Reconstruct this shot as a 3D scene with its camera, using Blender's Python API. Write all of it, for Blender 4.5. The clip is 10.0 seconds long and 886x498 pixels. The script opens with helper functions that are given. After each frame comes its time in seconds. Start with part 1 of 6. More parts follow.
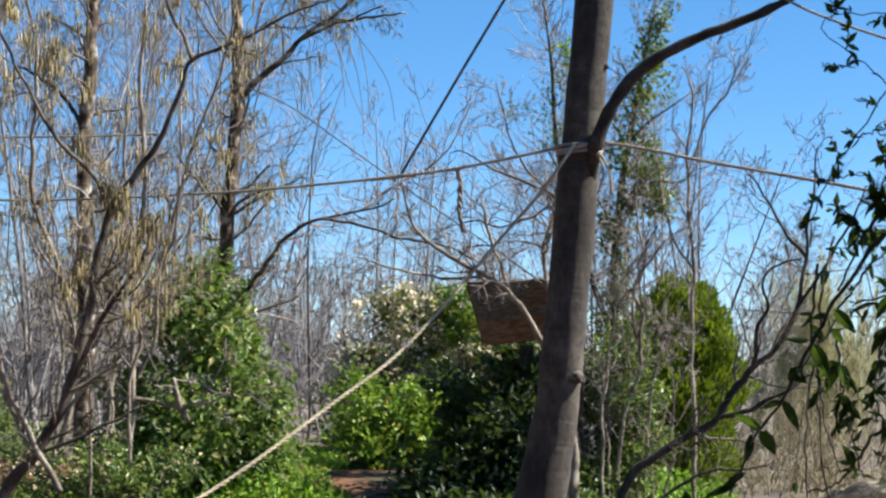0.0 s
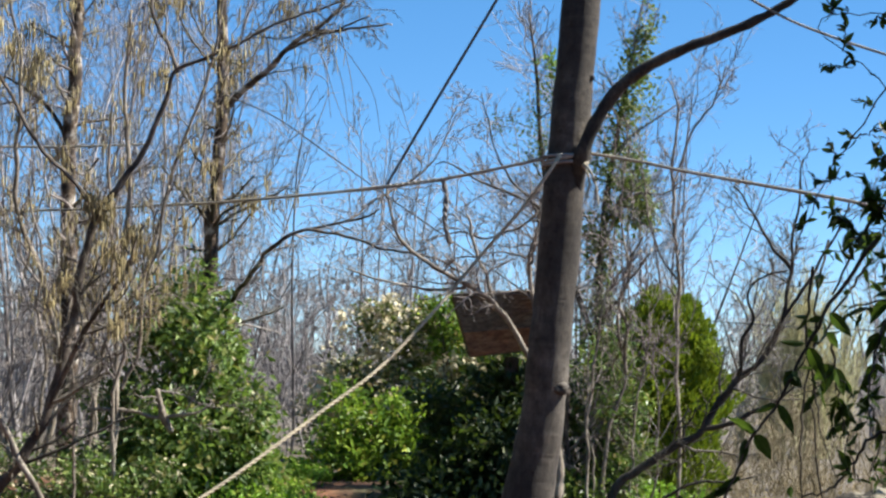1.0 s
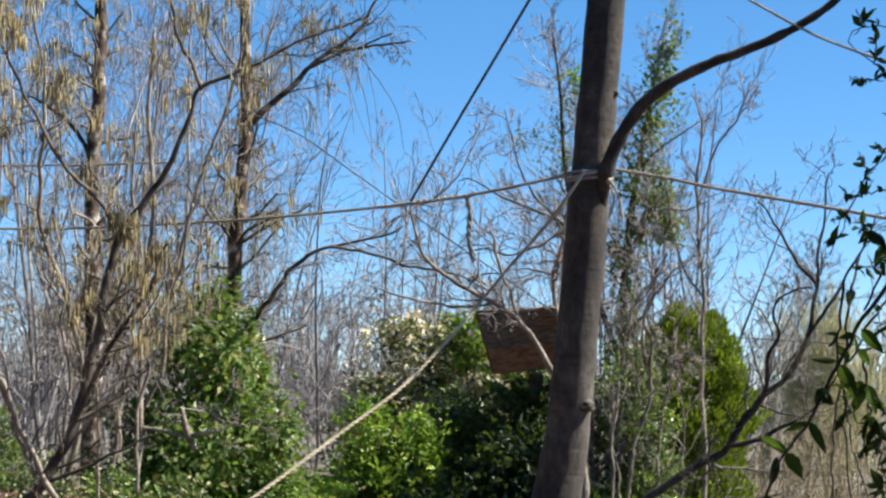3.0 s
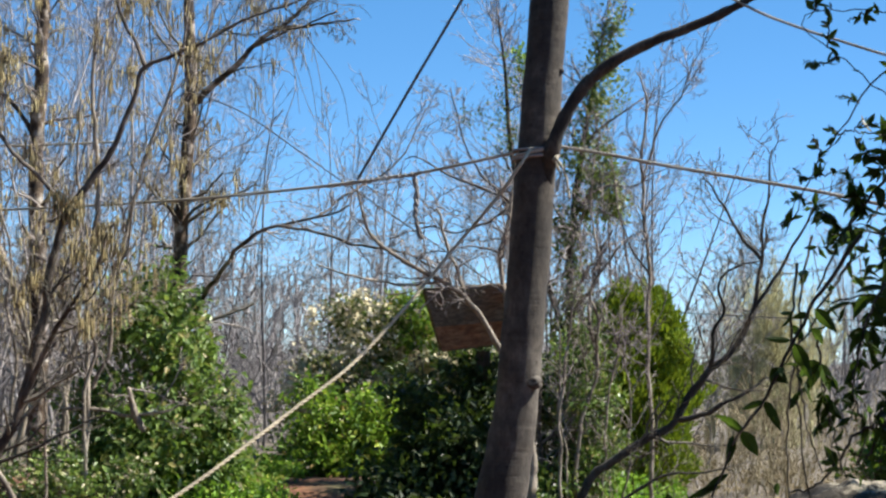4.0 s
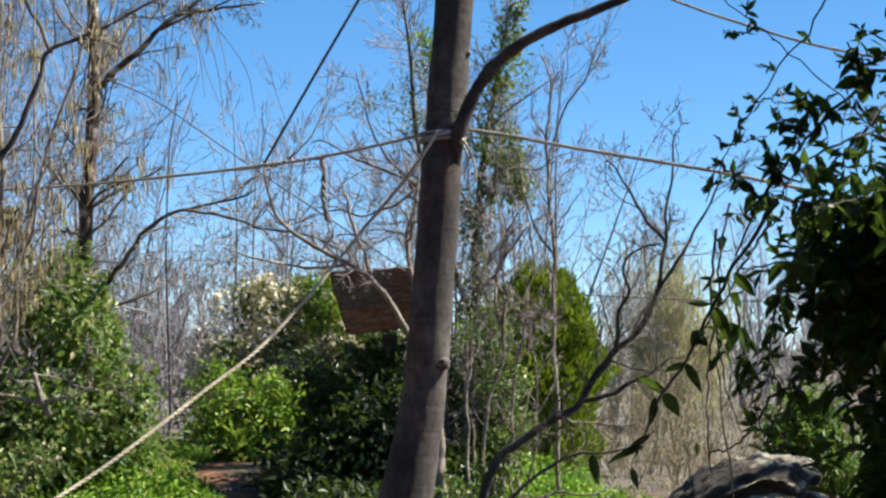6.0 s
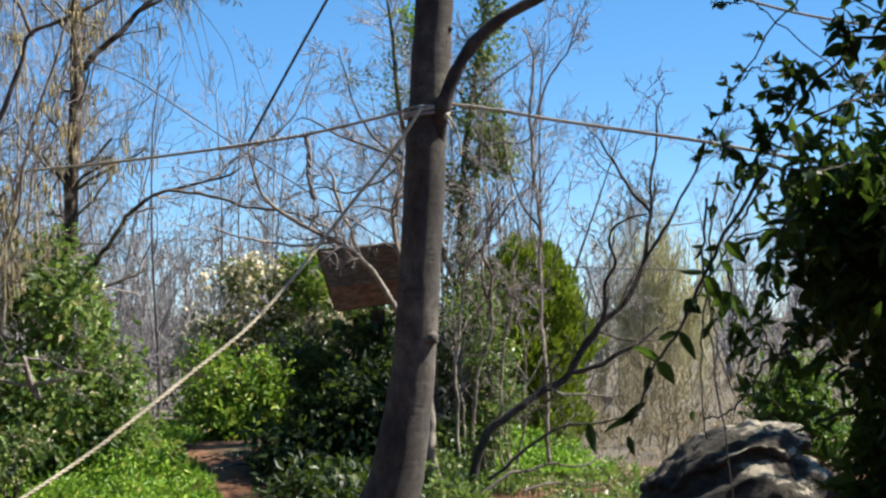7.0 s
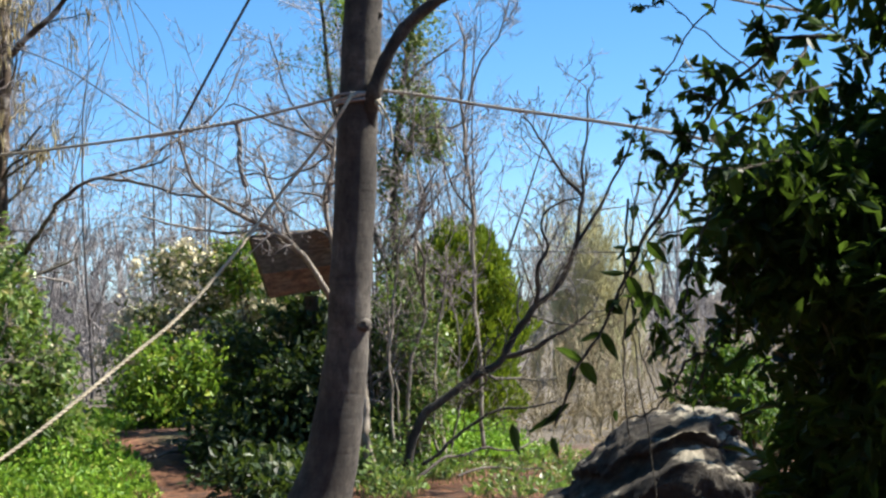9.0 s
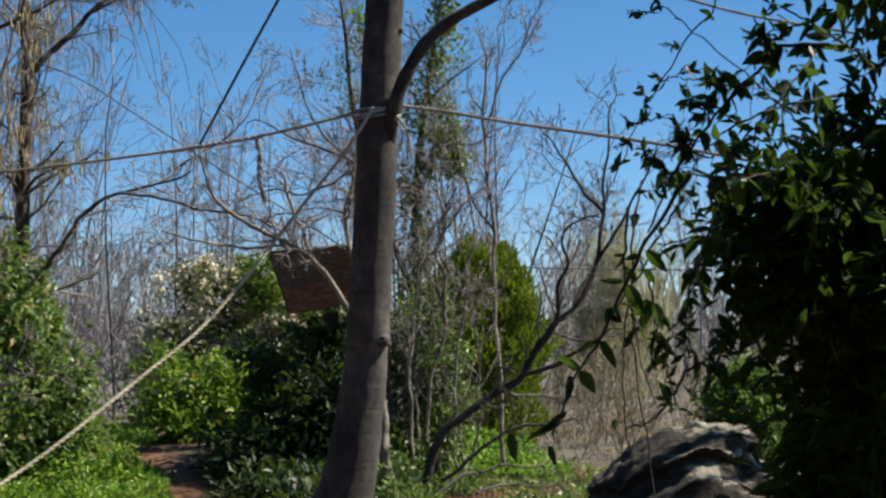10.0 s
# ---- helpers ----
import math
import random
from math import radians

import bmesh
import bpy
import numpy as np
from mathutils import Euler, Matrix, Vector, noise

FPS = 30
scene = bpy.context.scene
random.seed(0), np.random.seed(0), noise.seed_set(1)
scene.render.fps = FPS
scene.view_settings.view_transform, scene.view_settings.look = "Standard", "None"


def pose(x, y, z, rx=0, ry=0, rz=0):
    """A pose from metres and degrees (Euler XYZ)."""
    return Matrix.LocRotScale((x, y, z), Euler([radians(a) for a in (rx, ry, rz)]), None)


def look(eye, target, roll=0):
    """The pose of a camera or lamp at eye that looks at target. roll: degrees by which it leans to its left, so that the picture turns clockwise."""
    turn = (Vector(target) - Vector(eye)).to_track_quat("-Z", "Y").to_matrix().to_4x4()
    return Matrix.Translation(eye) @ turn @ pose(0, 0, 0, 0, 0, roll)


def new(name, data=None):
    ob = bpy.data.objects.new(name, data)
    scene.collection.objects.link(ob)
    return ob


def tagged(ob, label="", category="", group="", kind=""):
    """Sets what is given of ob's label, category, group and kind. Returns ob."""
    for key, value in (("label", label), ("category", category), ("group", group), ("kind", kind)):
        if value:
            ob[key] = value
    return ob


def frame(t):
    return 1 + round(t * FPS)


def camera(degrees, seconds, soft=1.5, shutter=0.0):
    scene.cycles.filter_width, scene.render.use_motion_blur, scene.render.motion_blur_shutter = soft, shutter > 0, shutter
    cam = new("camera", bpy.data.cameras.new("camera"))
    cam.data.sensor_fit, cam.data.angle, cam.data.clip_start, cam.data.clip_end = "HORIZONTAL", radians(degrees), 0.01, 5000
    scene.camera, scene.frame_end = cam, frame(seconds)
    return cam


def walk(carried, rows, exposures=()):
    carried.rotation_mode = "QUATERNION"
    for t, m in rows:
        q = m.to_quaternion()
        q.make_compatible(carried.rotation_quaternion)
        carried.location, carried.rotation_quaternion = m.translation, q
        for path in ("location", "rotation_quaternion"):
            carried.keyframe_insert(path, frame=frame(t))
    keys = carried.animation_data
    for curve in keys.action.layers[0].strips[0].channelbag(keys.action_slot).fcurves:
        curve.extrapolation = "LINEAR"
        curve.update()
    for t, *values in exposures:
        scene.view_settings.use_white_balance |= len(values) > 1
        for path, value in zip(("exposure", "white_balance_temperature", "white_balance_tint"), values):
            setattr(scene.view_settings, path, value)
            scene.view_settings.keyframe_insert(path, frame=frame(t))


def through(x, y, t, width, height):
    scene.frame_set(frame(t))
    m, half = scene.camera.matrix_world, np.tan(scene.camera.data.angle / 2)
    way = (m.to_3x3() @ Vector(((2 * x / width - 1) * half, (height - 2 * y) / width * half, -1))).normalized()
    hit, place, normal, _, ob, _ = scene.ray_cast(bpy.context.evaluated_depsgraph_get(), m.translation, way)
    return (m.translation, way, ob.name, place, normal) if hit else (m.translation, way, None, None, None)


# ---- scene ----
# ------------------------------------------------------------------ camera
cam = camera(26.0, 10.0, soft=2.5)
PATH = [
    (0, (0.066, 0.026, 1.621), (-1.497, 19.937, 2.686), 1.28),
    (0.5, (0.058, 0.044, 1.610), (-1.196, 19.968, 2.824), 1.04),
    (1, (0.047, 0.054, 1.601), (-1.344, 19.969, 2.811), 1.40),
    (1.5, (0.043, 0.065, 1.602), (-1.408, 19.970, 2.901), 1.44),
    (2, (0.033, 0.076, 1.606), (-1.452, 19.970, 3.025), 1.31),
    (2.2, (0.042, 0.102, 1.611), (-1.699, 19.970, 3.104), 1.41),
    (3.5, (0.034, 0.077, 1.600), (-1.377, 19.987, 2.870), 0.99),
    (4, (0.016, 0.064, 1.614), (-1.035, 20.004, 2.760), 0.69),
    (4.5, (0.026, 0.053, 1.602), (-0.714, 20.017, 2.554), 0.54),
    (5, (0.023, 0.044, 1.595), (-0.394, 20.017, 2.540), 0.17),
    (5.5, (-0.005, 0.028, 1.577), (0.069, 20.009, 2.455), 0.31),
    (5.7, (-0.017, 0.017, 1.577), (0.009, 19.991, 2.597), 0.39),
    (6.8, (-0.043, -0.029, 1.568), (-0.089, 19.952, 2.448), -0.60),
    (7, (-0.047, -0.031, 1.572), (0.089, 19.954, 2.329), -0.98),
    (7.5, (-0.058, -0.061, 1.578), (1.518, 19.846, 2.692), -1.75),
    (8, (-0.034, -0.027, 1.593), (1.592, 19.896, 2.247), -1.49),
    (8.5, (-0.011, -0.024, 1.569), (1.143, 19.936, 2.119), -1.28),
    (9, (-0.023, -0.035, 1.612), (0.784, 19.941, 2.155), -1.55),
    (9.5, (-0.007, -0.037, 1.620), (0.711, 19.935, 2.413), -1.43),
    (10, (0.028, -0.021, 1.590), (0.569, 19.958, 2.334), -1.27),
]
walk(cam, [(t, look(eye, target, roll)) for t, eye, target, roll in PATH], exposures=[(0.0, 1.5), (7.3, 1.48), (8.0, 1.48), (8.5, 1.54), (9.3, 1.66), (9.88, 1.62), (10.0, 0.97)])

# ------------------------------------------------------------------ sky and sun
SUN_AZ, SUN_EL = radians(79), radians(50)
world = bpy.data.worlds.new("sky")
scene.world = world
world.use_nodes = True
wn = world.node_tree.nodes
sky = wn.new("ShaderNodeTexSky")
sky.sky_type, sky.sun_disc = "NISHITA", False
sky.sun_elevation, sky.sun_rotation = SUN_EL, SUN_AZ
sky.altitude, sky.air_density, sky.dust_density, sky.ozone_density = 5000, 1.0, 0.0, 2.0
wn["Background"].inputs["Strength"].default_value = 0.0675
tone = wn.new("ShaderNodeHueSaturation")
tone.inputs["Hue"].default_value, tone.inputs["Saturation"].default_value = 0.499, 1.27
world.node_tree.links.new(sky.outputs[0], tone.inputs["Color"])
haze = wn.new("ShaderNodeMix")
haze.data_type = "RGBA"
haze.inputs[0].default_value, haze.inputs[7].default_value = 0.25, (0.95, 2.7, 4.9, 1.0)
world.node_tree.links.new(tone.outputs[0], haze.inputs[6])
world.node_tree.links.new(haze.outputs[2], wn["Background"].inputs["Color"])

sun_data = bpy.data.lights.new("sun", "SUN")
sun_data.energy, sun_data.angle, sun_data.color = 4.7, radians(0.53), (1.0, 0.94, 0.84)
sun = new("sun", sun_data)
sun_way = Vector((math.sin(SUN_AZ) * math.cos(SUN_EL), math.cos(SUN_AZ) * math.cos(SUN_EL), math.sin(SUN_EL)))
sun.matrix_world = look(sun_way * 60, (0, 0, 0))


# ------------------------------------------------------------------ materials
def material(name):
    m = bpy.data.materials.new(name)
    m.use_nodes = True
    return m, m.node_tree.nodes, m.node_tree.links, m.node_tree.nodes["Principled BSDF"]


def ramp(nodes, stops):
    r = nodes.new("ShaderNodeValToRGB")
    e = r.color_ramp.elements
    while len(e) < len(stops):
        e.new(0.5)
    for k, (p, c) in enumerate(stops):
        e[k].position, e[k].color = p, (*c, 1)
    return r


def noise_tex(nodes, links, scale, detail=6, rough=0.6, stretch=None, coords="Object"):
    n = nodes.new("ShaderNodeTexNoise")
    n.inputs["Scale"].default_value, n.inputs["Detail"].default_value, n.inputs["Roughness"].default_value = scale, detail, rough
    tc = nodes.new("ShaderNodeTexCoord")
    if stretch:
        mp = nodes.new("ShaderNodeMapping")
        mp.inputs["Scale"].default_value = stretch
        links.new(tc.outputs[coords], mp.inputs[0])
        links.new(mp.outputs[0], n.inputs["Vector"])
    else:
        links.new(tc.outputs[coords], n.inputs["Vector"])
    return n


def mixed(nodes, links, a, b, fac, mode="MIX"):
    m = nodes.new("ShaderNodeMix")
    m.data_type, m.blend_type = "RGBA", mode
    for sock, v in ((m.inputs[0], fac), (m.inputs[6], a), (m.inputs[7], b)):
        if isinstance(v, (int, float)):
            sock.default_value = v
        elif isinstance(v, tuple):
            sock.default_value = (*v, 1)
        else:
            links.new(v, sock)
    return m.outputs[2]


def bump(nodes, links, bsdf, height, strength, dist):
    b = nodes.new("ShaderNodeBump")
    b.inputs["Strength"].default_value, b.inputs["Distance"].default_value = strength, dist
    links.new(height, b.inputs["Height"])
    links.new(b.outputs[0], bsdf.inputs["Normal"])


def bark(name, dark, mid, pale, scale=6.0, stretch=(1, 1, 0.35), rough=0.9, relief=0.02, stops=(0.38, 0.5, 0.62)):
    """Bark with large stains, grain along or across the stem and fine relief."""
    m, n, l, p = material(name)
    big = noise_tex(n, l, scale * 0.5, 4)
    fine = noise_tex(n, l, scale * 6, 8, 0.7, stretch)
    r1 = ramp(n, [(stops[0], dark), (stops[1], mid), (stops[2], pale)])
    l.new(big.outputs[0], r1.inputs[0])
    r2 = ramp(n, [(0.35, (0.55, 0.55, 0.55)), (0.62, (1.2, 1.2, 1.2))])
    l.new(fine.outputs[0], r2.inputs[0])
    l.new(mixed(n, l, r1.outputs[0], r2.outputs[0], 1.0, "MULTIPLY"), p.inputs["Base Color"])
    p.inputs["Roughness"].default_value = rough
    bump(n, l, p, fine.outputs[0], 0.7, relief)
    return m


def tone_of(n, l):
    """A random number for each loose piece, and another for each object."""
    geo = n.new("ShaderNodeNewGeometry")
    obj = n.new("ShaderNodeObjectInfo")
    add = n.new("ShaderNodeMath")
    add.operation = "ADD"
    l.new(geo.outputs["Random Per Island"], add.inputs[0])
    l.new(obj.outputs["Random"], add.inputs[1])
    wrap = n.new("ShaderNodeMath")
    wrap.operation = "FRACT"
    l.new(add.outputs[0], wrap.inputs[0])
    return wrap.outputs[0]


def leaf_mat(name, stops, rough=0.4, glow=0.3, through=(0.25, 0.4, 0.04), gloss=0.28):
    """Leaves: a colour for each leaf, faint mottling, gloss, and light that shines through."""
    m, n, l, p = material(name)
    r = ramp(n, stops)
    l.new(tone_of(n, l), r.inputs[0])
    mot = noise_tex(n, l, 30, 3)
    r2 = ramp(n, [(0.3, (0.7, 0.7, 0.7)), (0.7, (1.2, 1.2, 1.2))])
    l.new(mot.outputs[0], r2.inputs[0])
    col = mixed(n, l, r.outputs[0], r2.outputs[0], 1.0, "MULTIPLY")
    l.new(col, p.inputs["Base Color"])
    p.inputs["Roughness"].default_value, p.inputs["Specular IOR Level"].default_value = rough, gloss
    tr = n.new("ShaderNodeBsdfTranslucent")
    l.new(mixed(n, l, col, through, 0.5), tr.inputs["Color"])
    mx = n.new("ShaderNodeMixShader")
    mx.inputs[0].default_value = glow
    l.new(p.outputs[0], mx.inputs[1])
    l.new(tr.outputs[0], mx.inputs[2])
    l.new(mx.outputs[0], n["Material Output"].inputs[0])
    return m


def twig_mat(name, stops, rough=0.8):
    """Thin bare wood: a tone for each twig and mottled bark."""
    m, n, l, p = material(name)
    r = ramp(n, stops)
    l.new(tone_of(n, l), r.inputs[0])
    mot = noise_tex(n, l, 14, 5)
    r2 = ramp(n, [(0.3, (0.6, 0.6, 0.6)), (0.7, (1.25, 1.25, 1.25))])
    l.new(mot.outputs[0], r2.inputs[0])
    l.new(mixed(n, l, r.outputs[0], r2.outputs[0], 1.0, "MULTIPLY"), p.inputs["Base Color"])
    p.inputs["Roughness"].default_value = rough
    return m


def trunk_bark():
    """Smooth grey-brown bark: blotches, wrinkles across the stem, dark pores and faint cracks along it."""
    m, n, l, p = material("grey_brown_bark")
    blot = noise_tex(n, l, 2.2, 7, 0.7, (1, 1, 0.75))
    r1 = ramp(n, [(0.36, (0.024, 0.02, 0.016)), (0.5, (0.054, 0.046, 0.037)), (0.64, (0.125, 0.11, 0.09))])
    l.new(blot.outputs[0], r1.inputs[0])
    crack = noise_tex(n, l, 18, 9, 0.75, (1, 1, 0.4))
    r2 = ramp(n, [(0.36, (0.62, 0.6, 0.58)), (0.56, (1.1, 1.1, 1.1))])
    l.new(crack.outputs[0], r2.inputs[0])
    ring = noise_tex(n, l, 5, 7, 0.72, (0.5, 0.5, 4.5))
    r3 = ramp(n, [(0.36, (0.6, 0.58, 0.56)), (0.47, (1, 1, 1)), (0.66, (1.25, 1.24, 1.2))])
    l.new(ring.outputs[0], r3.inputs[0])
    pore = n.new("ShaderNodeTexVoronoi")
    pore.inputs["Scale"].default_value = 9
    tc = n.new("ShaderNodeTexCoord")
    l.new(tc.outputs["Object"], pore.inputs["Vector"])
    r4 = ramp(n, [(0.1, (0.35, 0.33, 0.31)), (0.2, (1, 1, 1))])
    l.new(pore.outputs["Distance"], r4.inputs[0])
    col = mixed(n, l, r1.outputs[0], r2.outputs[0], 1.0, "MULTIPLY")
    col = mixed(n, l, col, r3.outputs[0], 0.5, "MULTIPLY")
    l.new(mixed(n, l, col, r4.outputs[0], 0.7, "MULTIPLY"), p.inputs["Base Color"])
    p.inputs["Roughness"].default_value = 0.85
    bump(n, l, p, mixed(n, l, crack.outputs[0], ring.outputs[0], 0.55), 0.8, 0.02)
    return m


M_TRUNK = trunk_bark()
M_LIMB = bark("dark_limb_bark", (0.018, 0.0158, 0.0125), (0.039, 0.034, 0.0265), (0.078, 0.068, 0.054), 7, relief=0.012)
M_BIRCH = bark("birch_bark", (0.035, 0.025, 0.018), (0.135, 0.092, 0.06), (0.55, 0.5, 0.43), 11, (0.8, 0.8, 1.8), relief=0.015, stops=(0.42, 0.55, 0.66))
M_HAZEL = bark("hazel_bark", (0.032, 0.025, 0.02), (0.078, 0.062, 0.049), (0.175, 0.145, 0.118), 7, relief=0.01)
M_PALE = bark("pale_stem_bark", (0.148, 0.123, 0.0965), (0.252, 0.215, 0.171), (0.356, 0.312, 0.252), 8, relief=0.008)
M_TWIG = twig_mat("brown_twigs", [(0.0, (0.04, 0.034, 0.026)), (0.5, (0.085, 0.074, 0.056)), (1.0, (0.18, 0.16, 0.125))])
M_TWIG_GREY = twig_mat("grey_twigs", [(0.0, (0.105, 0.087, 0.077)), (0.5, (0.2, 0.172, 0.157)), (1.0, (0.35, 0.31, 0.285))])
M_TWIG_FAR = twig_mat("far_wood_twigs", [(0.0, (0.11, 0.1, 0.1)), (0.5, (0.225, 0.205, 0.205)), (1.0, (0.37, 0.345, 0.34))])
M_WILLOW = twig_mat("pale_willow_twigs", [(0.0, (0.36, 0.33, 0.16)), (1.0, (0.58, 0.55, 0.31))])
M_TWIG_TAN = twig_mat("tan_willow_twigs", [(0.0, (0.135, 0.105, 0.058)), (0.6, (0.25, 0.203, 0.115)), (1.0, (0.36, 0.305, 0.185))])
M_CATKIN = twig_mat("catkins", [(0.0, (0.2, 0.155, 0.07)), (0.5, (0.34, 0.275, 0.125)), (1.0, (0.5, 0.43, 0.23))])
M_LEAF_LEFT = leaf_mat("laurel_leaves", [(0.0, (0.042, 0.08, 0.026)), (0.5, (0.13, 0.21, 0.06)), (0.82, (0.25, 0.335, 0.095)), (0.93, (0.26, 0.2, 0.075)), (1.0, (0.42, 0.42, 0.25))])
M_LEAF_FLOWER = leaf_mat("grey_green_leaves", [(0.0, (0.028, 0.034, 0.013)), (0.5, (0.08, 0.085, 0.028)), (0.85, (0.16, 0.165, 0.05)), (1.0, (0.2, 0.14, 0.07))])
M_FLOWER = leaf_mat("cream_blossom", [(0.0, (0.46, 0.4, 0.25)), (1.0, (0.7, 0.64, 0.45))], 0.7, 0.2, (0.595, 0.552, 0.38))
M_LEAF_LIME = leaf_mat("lime_leaves", [(0.0, (0.03, 0.06, 0.012)), (0.4, (0.1, 0.195, 0.022)), (0.75, (0.19, 0.31, 0.03)), (0.92, (0.38, 0.44, 0.06)), (1.0, (0.3, 0.19, 0.07))], 0.45, 0.35)
M_LEAF_BUSH = leaf_mat("deep_green_leaves", [(0.0, (0.018, 0.045, 0.009)), (0.5, (0.05, 0.12, 0.018)), (1.0, (0.115, 0.21, 0.032))], 0.5, 0.3)
M_LEAF_HOLLY = leaf_mat("holly_leaves", [(0.0, (0.01, 0.021, 0.009)), (0.55, (0.023, 0.046, 0.017)), (0.85, (0.05, 0.08, 0.03)), (1.0, (0.12, 0.125, 0.06))], 0.45, 0.16, gloss=0.28)
M_LEAF_THUJA = leaf_mat("thuja_sprays", [(0.0, (0.06, 0.105, 0.01)), (0.5, (0.15, 0.225, 0.016)), (1.0, (0.29, 0.375, 0.027))], 0.6, 0.18, (0.37, 0.46, 0.034))
M_LEAF_IVY = leaf_mat("ivy_leaves", [(0.0, (0.06, 0.082, 0.022)), (0.5, (0.13, 0.165, 0.045)), (1.0, (0.27, 0.29, 0.12))], 0.4, 0.3)
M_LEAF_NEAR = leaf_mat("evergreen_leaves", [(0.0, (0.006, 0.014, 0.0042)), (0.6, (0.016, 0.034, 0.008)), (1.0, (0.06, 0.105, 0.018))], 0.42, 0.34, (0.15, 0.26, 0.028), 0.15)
M_GRASS = leaf_mat("spring_weeds", [(0.0, (0.07, 0.16, 0.016)), (0.5, (0.17, 0.34, 0.03)), (0.9, (0.31, 0.48, 0.055)), (1.0, (0.55, 0.56, 0.14))], 0.5, 0.35)


def rope_mat(name, a, b, scale=60):
    m, n, l, p = material(name)
    t = noise_tex(n, l, scale, 6, 0.7)
    big = noise_tex(n, l, 3, 3)
    r = ramp(n, [(0.3, a), (0.7, b)])
    l.new(t.outputs[0], r.inputs[0])
    r2 = ramp(n, [(0.35, (0.7, 0.7, 0.7)), (0.65, (1.1, 1.1, 1.1))])
    l.new(big.outputs[0], r2.inputs[0])
    l.new(mixed(n, l, r.outputs[0], r2.outputs[0], 1.0, "MULTIPLY"), p.inputs["Base Color"])
    p.inputs["Roughness"].default_value = 0.9
    bump(n, l, p, t.outputs[0], 0.6, 0.004)
    return m


M_ROPE = rope_mat("weathered_hemp", (0.25, 0.225, 0.18), (0.5, 0.465, 0.39))
M_ROPE_GOLD = rope_mat("straw_rope", (0.33, 0.28, 0.185), (0.56, 0.5, 0.37))
M_ROPE_DARK = rope_mat("dark_rope", (0.05, 0.05, 0.05), (0.12, 0.115, 0.11))
M_ROPE_GREY = rope_mat("grey_frayed_rope", (0.16, 0.155, 0.15), (0.36, 0.345, 0.33))


def board_mat(name, a, b, c):
    m, n, l, p = material(name)
    g = noise_tex(n, l, 5, 8, 0.7, (0.6, 6, 6))
    r = ramp(n, [(0.38, a), (0.5, b), (0.62, c)])
    l.new(g.outputs[0], r.inputs[0])
    s = noise_tex(n, l, 2.2, 3)
    r2 = ramp(n, [(0.45, (1, 1, 1)), (0.65, (1.35, 0.85, 0.55))])
    l.new(s.outputs[0], r2.inputs[0])
    l.new(mixed(n, l, r.outputs[0], r2.outputs[0], 1.0, "MULTIPLY"), p.inputs["Base Color"])
    p.inputs["Roughness"].default_value = 0.8
    bump(n, l, p, g.outputs[0], 0.5, 0.01)
    return m


M_BOARD = board_mat("stained_boards", (0.095, 0.044, 0.02), (0.175, 0.085, 0.04), (0.26, 0.138, 0.07))
M_BOARD_GREY = board_mat("weathered_boards", (0.055, 0.043, 0.029), (0.098, 0.076, 0.052), (0.16, 0.13, 0.092))


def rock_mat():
    """Dark weathered limestone with creamy crusts along its beds and sunlight painted on its tops."""
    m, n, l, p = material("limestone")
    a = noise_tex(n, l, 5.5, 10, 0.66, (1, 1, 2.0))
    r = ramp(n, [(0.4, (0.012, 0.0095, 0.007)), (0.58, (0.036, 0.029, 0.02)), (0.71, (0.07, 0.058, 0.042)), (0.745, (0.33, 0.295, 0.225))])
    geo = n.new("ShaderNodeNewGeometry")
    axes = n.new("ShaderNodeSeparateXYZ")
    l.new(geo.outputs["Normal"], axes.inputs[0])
    # crust plus painted sunlight: paler on flat upper faces, most on the higher slab
    sunlit_crust = n.new("ShaderNodeMath")
    sunlit_crust.operation = "MULTIPLY_ADD"
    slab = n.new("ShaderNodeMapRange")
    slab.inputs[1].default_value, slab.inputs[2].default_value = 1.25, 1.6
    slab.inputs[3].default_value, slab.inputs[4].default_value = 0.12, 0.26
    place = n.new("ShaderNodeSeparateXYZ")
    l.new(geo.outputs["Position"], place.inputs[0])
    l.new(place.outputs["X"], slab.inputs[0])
    l.new(slab.outputs[0], sunlit_crust.inputs[1])
    l.new(axes.outputs["Z"], sunlit_crust.inputs[0])
    l.new(a.outputs[0], sunlit_crust.inputs[2])
    l.new(sunlit_crust.outputs[0], r.inputs[0])
    f = noise_tex(n, l, 34, 8, 0.7)
    r2 = ramp(n, [(0.36, (0.55, 0.54, 0.52)), (0.6, (1.15, 1.14, 1.1))])
    l.new(f.outputs[0], r2.inputs[0])
    l.new(mixed(n, l, r.outputs[0], r2.outputs[0], 1.0, "MULTIPLY"), p.inputs["Base Color"])
    p.inputs["Roughness"].default_value = 0.92
    bump(n, l, p, f.outputs[0], 1.0, 0.03)
    return m


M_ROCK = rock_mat()


